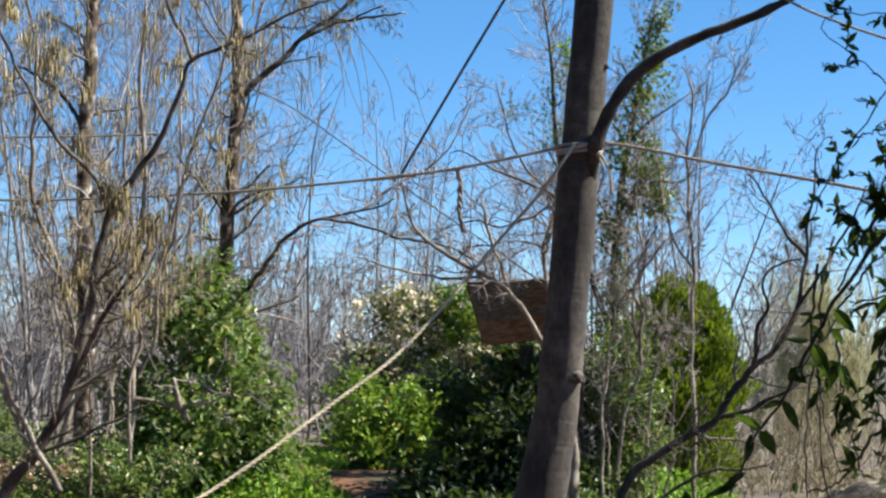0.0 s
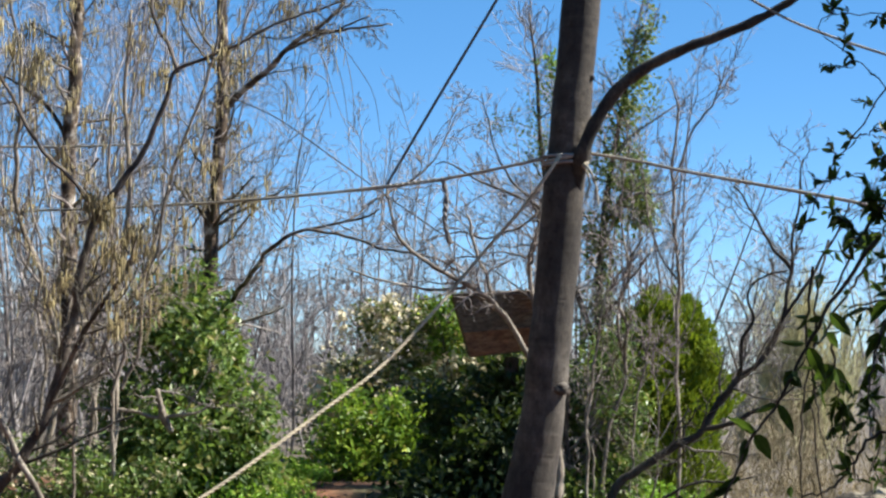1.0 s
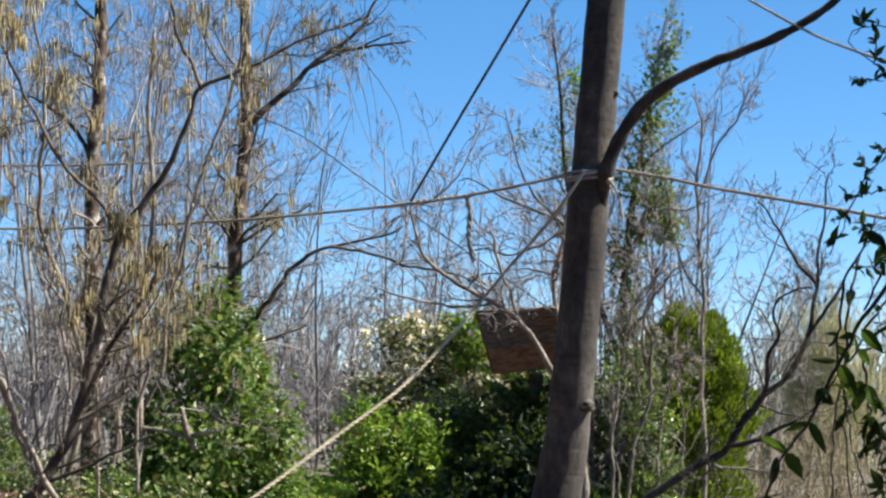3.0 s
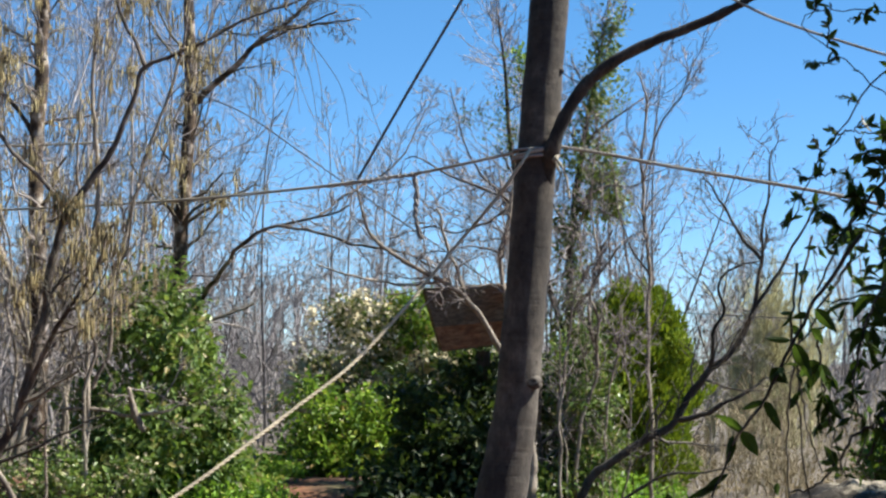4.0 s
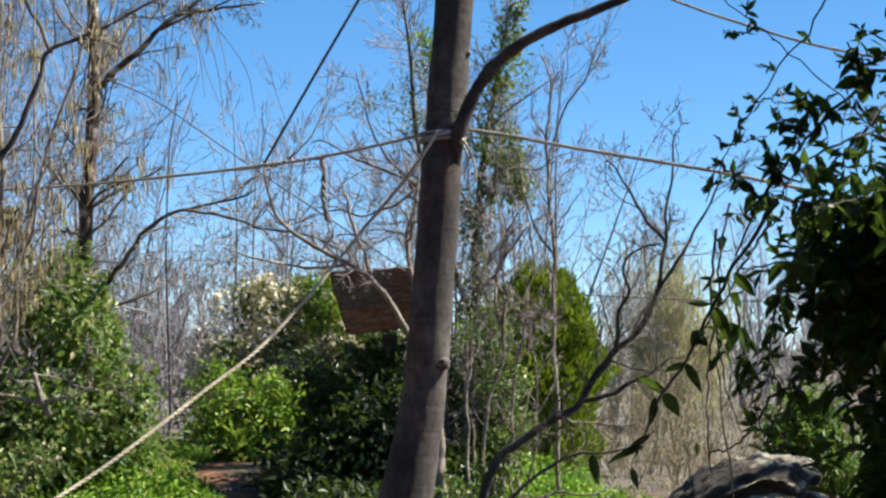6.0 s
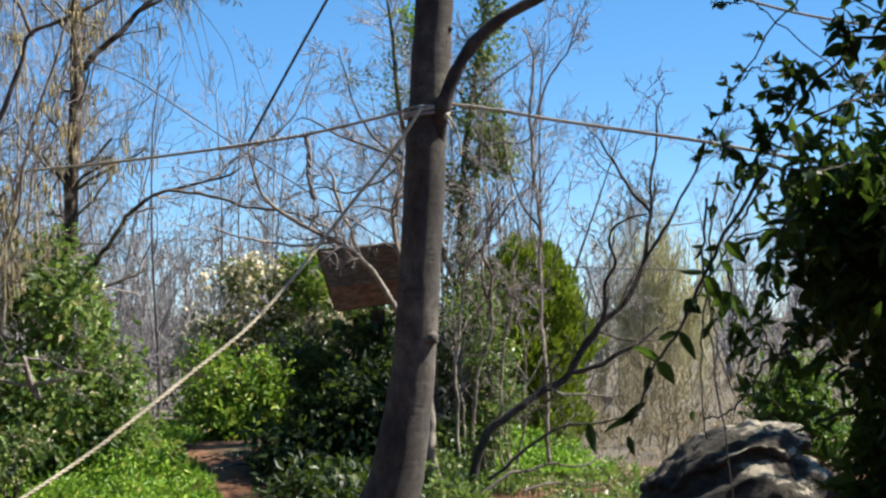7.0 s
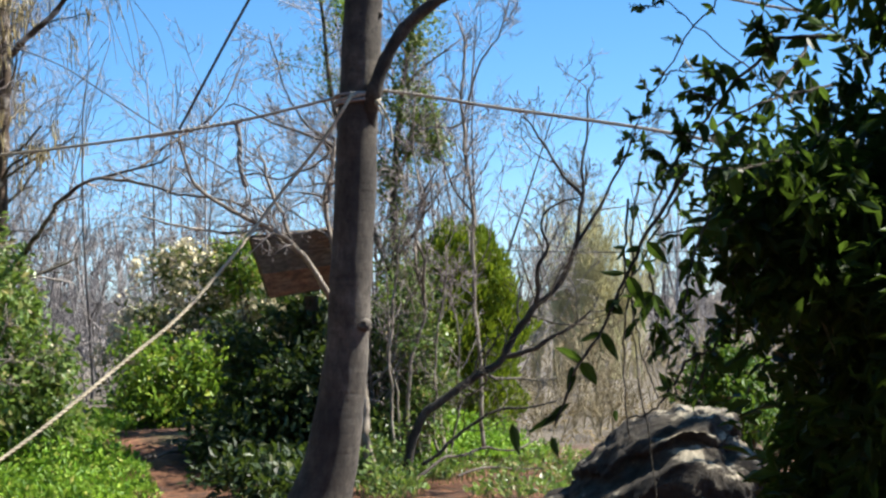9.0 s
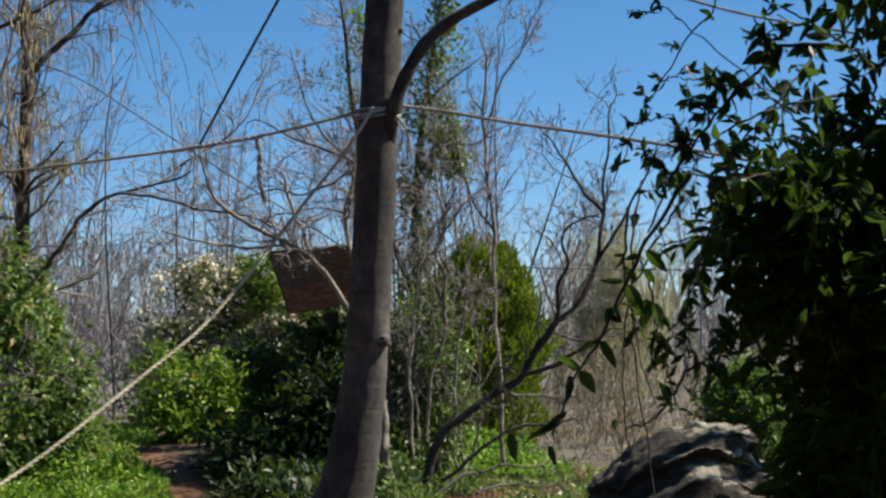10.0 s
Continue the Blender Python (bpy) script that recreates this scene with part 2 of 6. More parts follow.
def ground_mat():
    m, n, l, p = material("red_soil_and_grass")
    big = noise_tex(n, l, 0.35, 5, 0.6)
    mid = noise_tex(n, l, 4, 8, 0.7)
    fine = noise_tex(n, l, 40, 6, 0.7)
    soil = ramp(n, [(0.4, (0.042, 0.017, 0.007)), (0.5, (0.1, 0.038, 0.015)), (0.6, (0.18, 0.08, 0.036))])
    l.new(mid.outputs[0], soil.inputs[0])
    green = ramp(n, [(0.36, (0.035, 0.04, 0.012)), (0.5, (0.075, 0.08, 0.025)), (0.64, (0.11, 0.09, 0.05))])
    l.new(fine.outputs[0], green.inputs[0])
    mask = ramp(n, [(0.64, (0, 0, 0)), (0.7, (1, 1, 1))])
    l.new(big.outputs[0], mask.inputs[0])
    litter = ramp(n, [(0.36, (0.055, 0.046, 0.037)), (0.5, (0.11, 0.092, 0.072)), (0.64, (0.17, 0.15, 0.115))])
    l.new(fine.outputs[0], litter.inputs[0])
    tc = n.new("ShaderNodeTexCoord")
    axes = n.new("ShaderNodeSeparateXYZ")
    l.new(tc.outputs["Object"], axes.inputs[0])
    edge = n.new("ShaderNodeMath")
    edge.operation, edge.inputs[1].default_value = "MULTIPLY_ADD", 6.0
    l.new(mid.outputs[0], edge.inputs[0])
    l.new(axes.outputs["Y"], edge.inputs[2])
    far = n.new("ShaderNodeMapRange")
    far.inputs["From Min"].default_value, far.inputs["From Max"].default_value = 23.0, 25.5
    l.new(edge.outputs[0], far.inputs["Value"])
    near = mixed(n, l, soil.outputs[0], green.outputs[0], mask.outputs[0])
    l.new(mixed(n, l, near, litter.outputs[0], far.outputs[0]), p.inputs["Base Color"])
    p.inputs["Roughness"].default_value = 0.95
    bump(n, l, p, fine.outputs[0], 0.8, 0.03)
    return m


M_GROUND = ground_mat()


# ------------------------------------------------------------------ geometry helpers
def part(name, geo, mat, parent=None, label="", kind="", smooth=True):
    """Links vertices and faces, given in world places, as one mesh, under a thing if one is given."""
    verts, faces = geo
    base = parent.matrix_world.translation if parent else Vector((0, 0, 0))
    root = parent
    while root is not None and root.parent is not None:
        root = root.parent
    base = Vector(root["base"]) if root is not None and "base" in root else Vector((0, 0, 0))
    me = bpy.data.meshes.new(name)
    v = np.asarray(verts, float) - np.array(base)
    me.from_pydata(v.tolist(), [], [f for block in faces for f in np.asarray(block).tolist()])
    if smooth:
        me.shade_smooth()
    me.materials.append(mat)
    ob = new(name, me)
    if parent is not None:
        ob.parent = parent
    return tagged(ob, label, "", "", kind)


def thing(name, base, label, category, group="", kind=""):
    """An Empty at the base of a thing, which parents its parts."""
    ob = new(name)
    ob.empty_display_size = 0.1
    ob.location = base
    ob["base"] = list(base)
    return tagged(ob, label, category, group, kind)


def join(*geos):
    vs, fs, off = [], [], 0
    for v, faces in geos:
        vs.append(np.asarray(v, float))
        fs += [np.asarray(f) + off for f in faces]
        off += len(v)
    return np.concatenate(vs), fs


def spline(pts, k):
    """k points along a smooth curve through pts (of any width), at even steps."""
    p = np.asarray(pts, float)
    p = np.vstack([2 * p[0] - p[1], p, 2 * p[-1] - p[-2]])
    out = []
    for a, b, c, d in zip(p, p[1:], p[2:], p[3:]):
        t = np.linspace(0, 1, 24, endpoint=False)[:, None]
        out.append(0.5 * (2 * b + (c - a) * t + (2 * a - 5 * b + 4 * c - d) * t ** 2 + (3 * b - a - 3 * c + d) * t ** 3))
    q = np.vstack(out + [p[-2][None]])
    s = np.r_[0, np.cumsum(np.linalg.norm(np.diff(q[:, :3], axis=0), axis=1))]
    u = np.linspace(0, s[-1], k)
    return np.stack([np.interp(u, s, q[:, j]) for j in range(q.shape[1])], 1)


def unit(a):
    return a / np.maximum(np.linalg.norm(a, axis=-1, keepdims=True), 1e-9)


def tubes(P, R, sides=4, cap=False):
    """Round stems along the polylines P (n, k, 3) with the radii R (n, k)."""
    n, k = R.shape
    T = unit(np.gradient(P, axis=1))
    ref = np.where(np.abs(unit(P[:, -1] - P[:, 0])[:, None, 2:3]) > 0.9, [[[1.0, 0.05, 0.0]]], [[[0.02, 0.05, 1.0]]])
    A = unit(np.cross(T, ref))
    B = np.cross(T, A)
    a = np.arange(sides) * 2 * np.pi / sides
    V = P[:, :, None] + R[:, :, None, None] * (np.cos(a)[:, None] * A[:, :, None] + np.sin(a)[:, None] * B[:, :, None])
    i = np.arange(n)[:, None, None] * k * sides + np.arange(k - 1)[None, :, None] * sides
    j, j2 = np.arange(sides), (np.arange(sides) + 1) % sides
    F = np.stack([i + j, i + j2, i + sides + j2, i + sides + j], -1).reshape(-1, 4)
    faces = [F]
    if cap:
        tip = (np.arange(n) * k * sides + (k - 1) * sides)[:, None] + np.arange(sides)
        foot = (np.arange(n) * k * sides)[:, None] + np.arange(sides)[::-1]
        faces += [tip, foot]
    return V.reshape(-1, 3), faces


def grow(P, R, count, rng, span=(0.2, 1.0), angle=(0.5, 0.9), length=0.5, thick=0.6, k=5, up=0.1, wob=0.2, least=0.0025, fixed=None):
    """Side shoots of the stems P, R: count for each stem, at random places in span."""
    n, kp = R.shape
    m = n * count
    par = np.repeat(np.arange(n), count)
    t = rng.uniform(*span, m) * (kp - 1)
    i = np.minimum(t.astype(int), kp - 2)
    f = (t - i)[:, None]
    start = P[par, i] * (1 - f) + P[par, i + 1] * f
    rad = R[par, i] * (1 - f[:, 0]) + R[par, i + 1] * f[:, 0]
    tan = unit(P[par, i + 1] - P[par, i])
    side = unit(np.cross(tan, unit(rng.normal(size=(m, 3)))))
    a = rng.uniform(*angle, m)[:, None]
    d = np.cos(a) * tan + np.sin(a) * side
    plen = np.linalg.norm(np.diff(P, axis=1), axis=2).sum(1)[par]
    ln = (plen * length if fixed is None else fixed) * (1.1 - 0.6 * t / (kp - 1)) * rng.uniform(0.5, 1.3, m)
    pts = [start]
    for _ in range(k - 1):
        d = unit(d + wob * rng.normal(size=(m, 3)) + np.array([0, 0, up]))
        pts.append(pts[-1] + d * (ln / (k - 1))[:, None])
    r0 = np.maximum(rad * thick, least)
    return np.stack(pts, 1), np.maximum(r0[:, None] * np.linspace(1, 0.45, k)[None], least * 0.8)


LEAF = (np.array([[0, 0, 0], [-0.5, 0.4, 0.1], [0, 0.42, 0], [0.5, 0.4, 0.1], [0, 1, -0.08], [-0.3, 0.75, 0.05], [0.3, 0.75, 0.05]], float),
        [np.array([[0, 2, 1], [0, 3, 2]]), np.array([[1, 2, 4, 5], [2, 3, 6, 4]])])


LEAF_FAR = (np.array([[0, 0, 0], [-0.5, 0.45, 0.1], [0, 1, -0.07], [0.5, 0.45, 0.1]], float), [np.array([[0, 2, 1], [0, 3, 2]])])


def leaves(pos, way, normal, length, width, rng, shape=LEAF_FAR):
    """Folded, pointed leaves at pos that point along way."""
    n = len(pos)
    y = unit(way)
    x = unit(np.cross(y, normal))
    z = np.cross(x, y)
    V, F = shape
    L = np.broadcast_to(length, n)[:, None]
    Wd = np.broadcast_to(width, n)[:, None]
    out = pos[:, None] + (V[None, :, 0:1] * Wd[:, None]) * x[:, None] + (V[None, :, 1:2] * L[:, None]) * y[:, None] + (V[None, :, 2:3] * L[:, None]) * z[:, None]
    step = np.arange(n)[:, None, None] * len(V)
    return out.reshape(-1, 3), [(f[None] + step).reshape(-1, f.shape[1]) for f in F]


def lobe_points(lobes, n, rng, shell=0.55, lumps=5.0, buds=7):
    """Places in the outer shells of a union of lumpy ellipsoids, with the outward way of each."""
    L = np.array(lobes, float)
    if buds:
        sub = []
        for l in L:
            d = unit(rng.normal(size=(buds, 3)))
            f = rng.uniform(0.25, 0.5, buds)
            c = l[:3] + d * l[3:6] * rng.uniform(0.7, 1.0, (buds, 1))
            sub.append(np.hstack([c, l[3:6] * f[:, None]]))
        L = np.vstack([L * np.array([1, 1, 1, 0.8, 0.8, 0.8]), *sub])
    w = L[:, 3] * L[:, 5] + L[:, 3] * L[:, 4]
    c = rng.choice(len(L), int(n), p=w / w.sum())
    d = unit(rng.normal(size=(len(c), 3)))
    ph = rng.uniform(0, 6.28, (len(L), 6))
    lump = 1 + 0.2 * np.sin(lumps * d[:, 0] + ph[c, 0]) * np.sin(lumps * d[:, 2] + ph[c, 1]) + 0.1 * np.sin(2.3 * lumps * d[:, 1] + ph[c, 2]) * np.sin(2.1 * lumps * d[:, 2] + ph[c, 3])
    r = (shell + (1 - shell) * rng.random(len(c)) ** 0.7) * lump
    p = L[c, :3] + d * L[c, 3:6] * r[:, None]
    return p[p[:, 2] > 0.02], unit(d / L[c, 3:6])[p[:, 2] > 0.02]


def leaf_cloud(lobes, n, size, rng, droop=0.2, shell=0.55, aspect=0.45, clump=0.0, lumps=5.0, shape=LEAF_FAR, bunch=7):
    p, d = lobe_points(lobes, n, rng, shell, lumps)
    if clump:
        k = max(1, len(p) // bunch)
        src = rng.integers(0, k, len(p))
        p = p[src] + rng.normal(size=p.shape) * clump
        d = d[src]
        p[:, 2] = np.maximum(p[:, 2], 0.02)
    way = unit(d + 0.9 * rng.normal(size=d.shape) + np.array([0, 0, -droop]))
    nor = unit(d + np.array([0, 0, 0.8]) + 0.7 * rng.normal(size=d.shape))
    s = size * rng.uniform(0.6, 1.3, len(p))
    return leaves(p, way, nor, s, s * aspect, rng, shape)


def main_stem(pts, radii, k=18, bend=0.012, swell=0.18):
    """One stem through pts with a radius at each."""
    q = spline([(*p, r) for p, r in zip(pts, radii)], k)
    for i in range(1, k - 1):
        a, b = Vector(q[i, :3]) * 2.6, Vector(q[i, :3]) * 7.0
        q[i, :3] += bend * (np.array(noise.noise_vector(a)) + 0.45 * np.array(noise.noise_vector(b)))
        q[i, 3] *= 1 + swell * noise.noise(b * 1.7)
    return q[None, :, :3], q[None, :, 3]


# ------------------------------------------------------------------ ground
def rise(x, y):
    """Height of the bank that climbs towards the bushes."""
    a = np.clip((y - 16.5) / 4.0, 0, 1)
    b = np.clip((0.2 - x) / 1.6, 0, 1)
    return 0.42 * a * a * (3 - 2 * a) * b * b * (3 - 2 * b)


def ground():
    fine = np.arange(-14, 14.01, 0.35)
    far = np.array([18, 25, 40, 80, 200, 600, 2000.0])
    xs = np.r_[-far[::-1], fine, far]
    ys = np.r_[-2000, -400, -80, -20, -8, np.arange(-3, 40, 0.4), 45, 60, 90, 200, 600, 2500.0]
    X, Y = np.meshgrid(xs, ys)
    Z = np.zeros_like(X)
    for i in range(X.shape[0]):
        for j in range(X.shape[1]):
            if abs(X[i, j]) < 30 and -10 < Y[i, j] < 60:
                Z[i, j] = 0.1 * noise.noise((X[i, j] * 0.5, Y[i, j] * 0.5, 0.3)) + 0.05 * noise.noise((X[i, j] * 1.7, Y[i, j] * 1.7, 4.0)) - 0.05 + float(rise(X[i, j], Y[i, j]))
    n = len(xs)
    i = (np.arange(len(ys) - 1)[:, None] * n + np.arange(n - 1)).ravel()
    F = np.stack([i, i + 1, i + n + 1, i + n], 1)
    ob = part("ground", (np.stack([X, Y, Z], -1).reshape(-1, 3), [F]), M_GROUND)
    tagged(ob, "reddish bare soil with patches of green growth", "ground", "", "structure")


ground()


# ------------------------------------------------------------------ the tree with the ropes
def roped_tree():
    t = thing("rope_tree", (-0.31, 14.50, -0.10), "leaning grey-brown tree trunk with ropes tied round it", "tree")
    trunk = main_stem([(-0.51, 14.50, -0.17), (-0.40, 14.50, 0.19), (-0.30, 14.50, 0.53), (-0.18, 14.50, 1.30), (-0.11, 14.50, 2.16), (-0.05, 14.50, 3.06), (0.04, 14.50, 4.32), (0.13, 14.50, 5.63), (0.19, 14.50, 7.04)],
                      [0.29, 0.235, 0.198, 0.164, 0.158, 0.153, 0.146, 0.12, 0.09], 70, 0.008, 0.05)
    v, f = tubes(*trunk, 28, True)
    # slight swellings, so that the outline is not a clean pipe
    for k in range(len(v)):
        c = trunk[0][0, min(k // 28, 69)]
        g = 1 + 0.045 * noise.noise((v[k][0] * 4, v[k][1] * 4, v[k][2] * 1.9)) + 0.03 * noise.noise((v[k][0] * 9, v[k][1] * 9, v[k][2] * 7))
        v[k] = c + (v[k] - c) * g
    tr = part("trunk", (v, f), M_TRUNK, t)
    limb = main_stem([(-0.03, 14.57, 2.60), (-0.01, 14.51, 2.82), (0.03, 14.43, 3.02), (0.07, 14.34, 3.20), (0.13, 14.33, 3.37), (0.22, 14.32, 3.54), (0.34, 14.30, 3.70), (0.55, 14.25, 3.85), (0.83, 14.20, 3.98), (1.12, 14.15, 4.09), (1.48, 14.10, 4.26), (1.77, 14.10, 4.49), (2.05, 14.10, 4.89)],
                     [0.085, 0.083, 0.07, 0.06, 0.053, 0.049, 0.048, 0.044, 0.04, 0.035, 0.031, 0.027, 0.016], 50)
    v, f = tubes(*limb, 16, True)
    for k in range(len(v)):
        c = limb[0][0, min(k // 16, 49)]
        v[k] = c + (v[k] - c) * (1 + 0.16 * noise.noise((v[k][0] * 9, v[k][1] * 9, v[k][2] * 9)))
    branch = part("limb", (v, f), M_LIMB, t, "dark limb curving up from the trunk")
    for p, r in (((-0.055, 14.395, 1.45), 0.07), ((-0.28, 14.36, 0.49), 0.066), ((0.12, 14.44, 3.79), 0.035), ((-0.14, 14.37, 1.90), 0.025), ((0.01, 14.40, 4.13), 0.03)):
        bm = bmesh.new()
        bmesh.ops.create_icosphere(bm, subdivisions=3, radius=r)
        for v in bm.verts:
            q = v.co * (1 / r)
            dent = 0.5 * max(0.0, 1 - ((q.x ** 2 + (q.z - 0.1) ** 2) / 0.16)) if q.y < 0 else 0.0
            v.co = v.co * (1 + 0.3 * noise.noise(q * 1.6 + Vector(p)) + 0.12 * noise.noise(q * 5) - dent)
            v.co.y *= 0.75
            v.co.z *= 0.8
        V = np.array([v.co[:] for v in bm.verts]) + np.array(p)
        F = np.array([[v.index for v in f.verts] for f in bm.faces])
        bm.free()
        part("knot", (V, [F]), M_TRUNK, t, "scarred branch stub")
    rng = np.random.default_rng(4)
    P, R = grow(*limb, 5, rng, (0.35, 0.9), (0.9, 1.4), 0.03, 0.16, 3, 0.1, 0.1, 0.004)
    for k in range(len(P)):
        part("twig_stub", tubes(P[k:k + 1], R[k:k + 1], 5), M_LIMB, branch)


roped_tree()


# ------------------------------------------------------------------ ropes
def rope(name, pts, r, mat, label, strands=3, twist=9.0, k=60, group="ropes"):
    """A laid rope of twisted strands through pts."""
    q = spline(pts, k)
    length = np.linalg.norm(np.diff(q, axis=0), axis=1).sum()
    m = int(max(k, length * twist * 9))
    q = spline(pts, m)
    T = unit(np.gradient(q, axis=0))
    A = unit(np.cross(T, np.array([0.1, 1.0, 0.2])))
    B = np.cross(T, A)
    u = np.linspace(0, length * twist * 2 * np.pi, m)
    P = []
    for s in range(strands):
        a = u + s * 2 * np.pi / strands
        P.append(q + 0.5 * r * (np.cos(a)[:, None] * A + np.sin(a)[:, None] * B))
    t = thing(name, tuple(pts[0]), label, "rope", group)
    for s in range(strands):
        part("strand", tubes(P[s][None], np.full((1, m), r * 0.56), 6, True), mat, t)
    return t


TIE = (-0.05, 14.50, 3.16)
rope("rope", [(-0.18, 14.45, 3.18), (-0.61, 14.80, 3.12), (-1.01, 15.10, 3.07), (-1.50, 15.60, 3.05), (-2.16, 16.20, 3.03), (-3.28, 17.20, 3.02), (-5.02, 18.60, 3.04), (-6.08, 19.40, 3.08), (-8.13, 20.80, 3.21)], 0.0135, M_ROPE, "weathered pale rope stretched from the tree trunk across the clearing")
rope("rope", [(0.12, 14.45, 3.22), (0.47, 14.20, 3.14), (0.87, 14.00, 3.04), (1.46, 13.70, 2.91), (1.97, 13.40, 2.79), (2.53, 13.10, 2.64), (3.06, 12.80, 2.51)], 0.014, M_ROPE, "taut pale rope running from the trunk into evergreen leaves")
rope("rope", [(-1.51, 15.62, 3.07), (-1.09, 15.20, 3.71), (-0.65, 14.70, 4.35), (-0.20, 14.20, 5.03)], 0.012, M_ROPE_DARK, "dark taut rope rising steeply from the pale rope")
rope("rope", [(-0.09, 14.29, 3.18), (-0.16, 14.20, 3.06), (-0.34, 14.20, 2.80), (-0.66, 14.22, 2.42), (-0.96, 14.02, 2.02), (-1.33, 13.70, 1.58), (-1.70, 13.35, 1.26), (-2.26, 12.80, 0.79), (-2.67, 12.40, 0.50), (-3.01, 12.00, 0.28)], 0.013, M_ROPE_GOLD, "straw-coloured rope slanting down from the trunk to the grass", twist=7)
rope("rope", [(0.78, 14.30, 4.67), (1.46, 14.07, 4.23), (1.79, 13.90, 4.05), (2.11, 13.70, 3.90), (2.58, 13.40, 3.70), (3.22, 12.90, 3.48)], 0.011, M_ROPE, "thin pale rope high above the clearing")
rope("rope", [(-7.15, 19.00, 3.63), (-5.97, 19.00, 3.69), (-5.09, 19.00, 3.71), (-4.22, 19.00, 3.75)], 0.013, M_ROPE, "pale rope among the catkin trees")


def wire(pts, r, label):
    t = thing("cable", tuple(pts[0]), label, "cable", "thin cables")
    q = spline(pts, 30)
    part("wire", tubes(q[None], np.full((1, 30), r), 5, True), M_ROPE_DARK, t)


wire([(-3.17, 17.00, 3.99), (-2.68, 17.00, 3.79), (-2.20, 17.00, 3.47), (-1.57, 17.00, 3.04), (-0.93, 17.00, 2.62), (-0.34, 17.00, 2.22)], 0.006, "thin dark cable sloping down between the trees")
wire([(0.78, 24.00, 2.27), (1.63, 24.00, 2.23), (2.34, 24.00, 2.20), (3.12, 24.00, 2.17), (4.47, 24.00, 2.15)], 0.007, "thin cable in front of the far trees")


def rope_lashing():
    """Turns of rope round the trunk, with a knot and loose ends."""
    t = thing("rope_lashing", TIE, "pale rope lashed and knotted round the leaning trunk", "rope", "ropes")
    c = np.array(TIE)
    for k, (dz, tilt) in enumerate(((-0.02, 0.12), (0.012, 0.2), (0.03, 0.02))):
        a = np.linspace(0, 2 * np.pi, 40)
        rad = 0.172
        q = np.stack([c[0] + rad * np.cos(a), c[1] + rad * np.sin(a), c[2] + dz + tilt * rad * np.cos(a)], 1)
        part("coil", tubes(q[None], np.full((1, 40), 0.012), 7), M_ROPE if k % 2 else M_ROPE_GREY, t)
    k0 = np.array((0.08, 14.33, 3.14))
    a = np.linspace(0, 4 * np.pi, 40)
    q = np.stack([k0[0] + 0.03 * np.cos(a), k0[1] + 0.02 * np.sin(2 * a), k0[2] + 0.03 * np.sin(a)], 1)
    part("knot", tubes(q[None], np.full((1, 40), 0.015), 7), M_ROPE, t)
    for e in ([(0.09, 14.30, 3.13), (0.14, 14.28, 3.06), (0.18, 14.30, 2.96), (0.20, 14.30, 2.81)], [(0.08, 14.30, 3.12), (0.13, 14.30, 3.00), (0.11, 14.30, 2.87)]):
        q = spline(e, 16)
        part("loose_end", tubes(q[None], np.full((1, 16), 0.009), 6, True), M_ROPE_GOLD, t)


rope_lashing()


def wrapped_rope():
    """A second cord wound along a stretch of the pale rope."""
    q = spline([(-0.93, 15.05, 3.09), (-1.01, 15.10, 3.07), (-1.27, 15.35, 3.06), (-1.50, 15.60, 3.05), (-1.79, 15.90, 3.04)], 260)
    a = np.linspace(0, 2 * np.pi * 15, 260)
    T = unit(np.gradient(q, axis=0))
    A = unit(np.cross(T, np.array([0.0, 1.0, 0.1])))
    B = np.cross(T, A)
    t = thing("wound_cord", tuple(q[0]), "thin grey cord wound round the stretched pale rope", "cord")
    part("cord", tubes((q + 0.017 * (np.cos(a)[:, None] * A + np.sin(a)[:, None] * B))[None], np.full((1, 260), 0.006), 5, True), M_ROPE_GREY, t)


wrapped_rope()


def hanging_rope():
    top = np.array((-1.02, 15.10, 3.07))
    low = np.array((-0.96, 15.10, 2.56))
    t = thing("hanging_rope", tuple(top), "short frayed grey plaited rope hanging from the pale rope", "rope")
    rng = np.random.default_rng(2)
    u = np.linspace(0, 1, 70)
    axis = top + (low - top) * u[:, None] + np.stack([0.012 * np.sin(7 * u), 0.01 * np.sin(5 * u + 1), 0 * u], 1)
    for s in range(3):
        a = (u + 0.06 * np.sin(9 * u + s)) * 2 * np.pi * 2.6 + s * 2.094
        wide = 0.011 + 0.009 * u * np.sin(4 * u + 0.6) ** 2
        q = axis + np.stack([wide * np.cos(a), wide * np.sin(a), 0 * a], 1)
        r = 0.012 * (1 + 0.3 * np.sin(23 * u + 2 * s) * np.sin(11 * u + s)) * (1 - 0.35 * u ** 4)
        part("strand", tubes(q[None], r[None], 6, True), M_ROPE_GREY, t)
    P, R = grow(axis[None], np.full((1, 70), 0.014), 90, rng, (0.05, 1), (0.15, 0.6), 0.1, 0.2, 4, -0.25, 0.25, 0.0016)
    part("loose_fibre", tubes(P, R * 0.35, 3), M_ROPE_GREY, t)
    P, R = grow(axis[-12:][None], np.full((1, 12), 0.02), 18, rng, (0.2, 1), (0.1, 0.45), 0.7, 0.25, 4, -0.2, 0.2, 0.003)
    part("frayed_end", tubes(P, R, 4), M_ROPE_GREY, t)


hanging_rope()


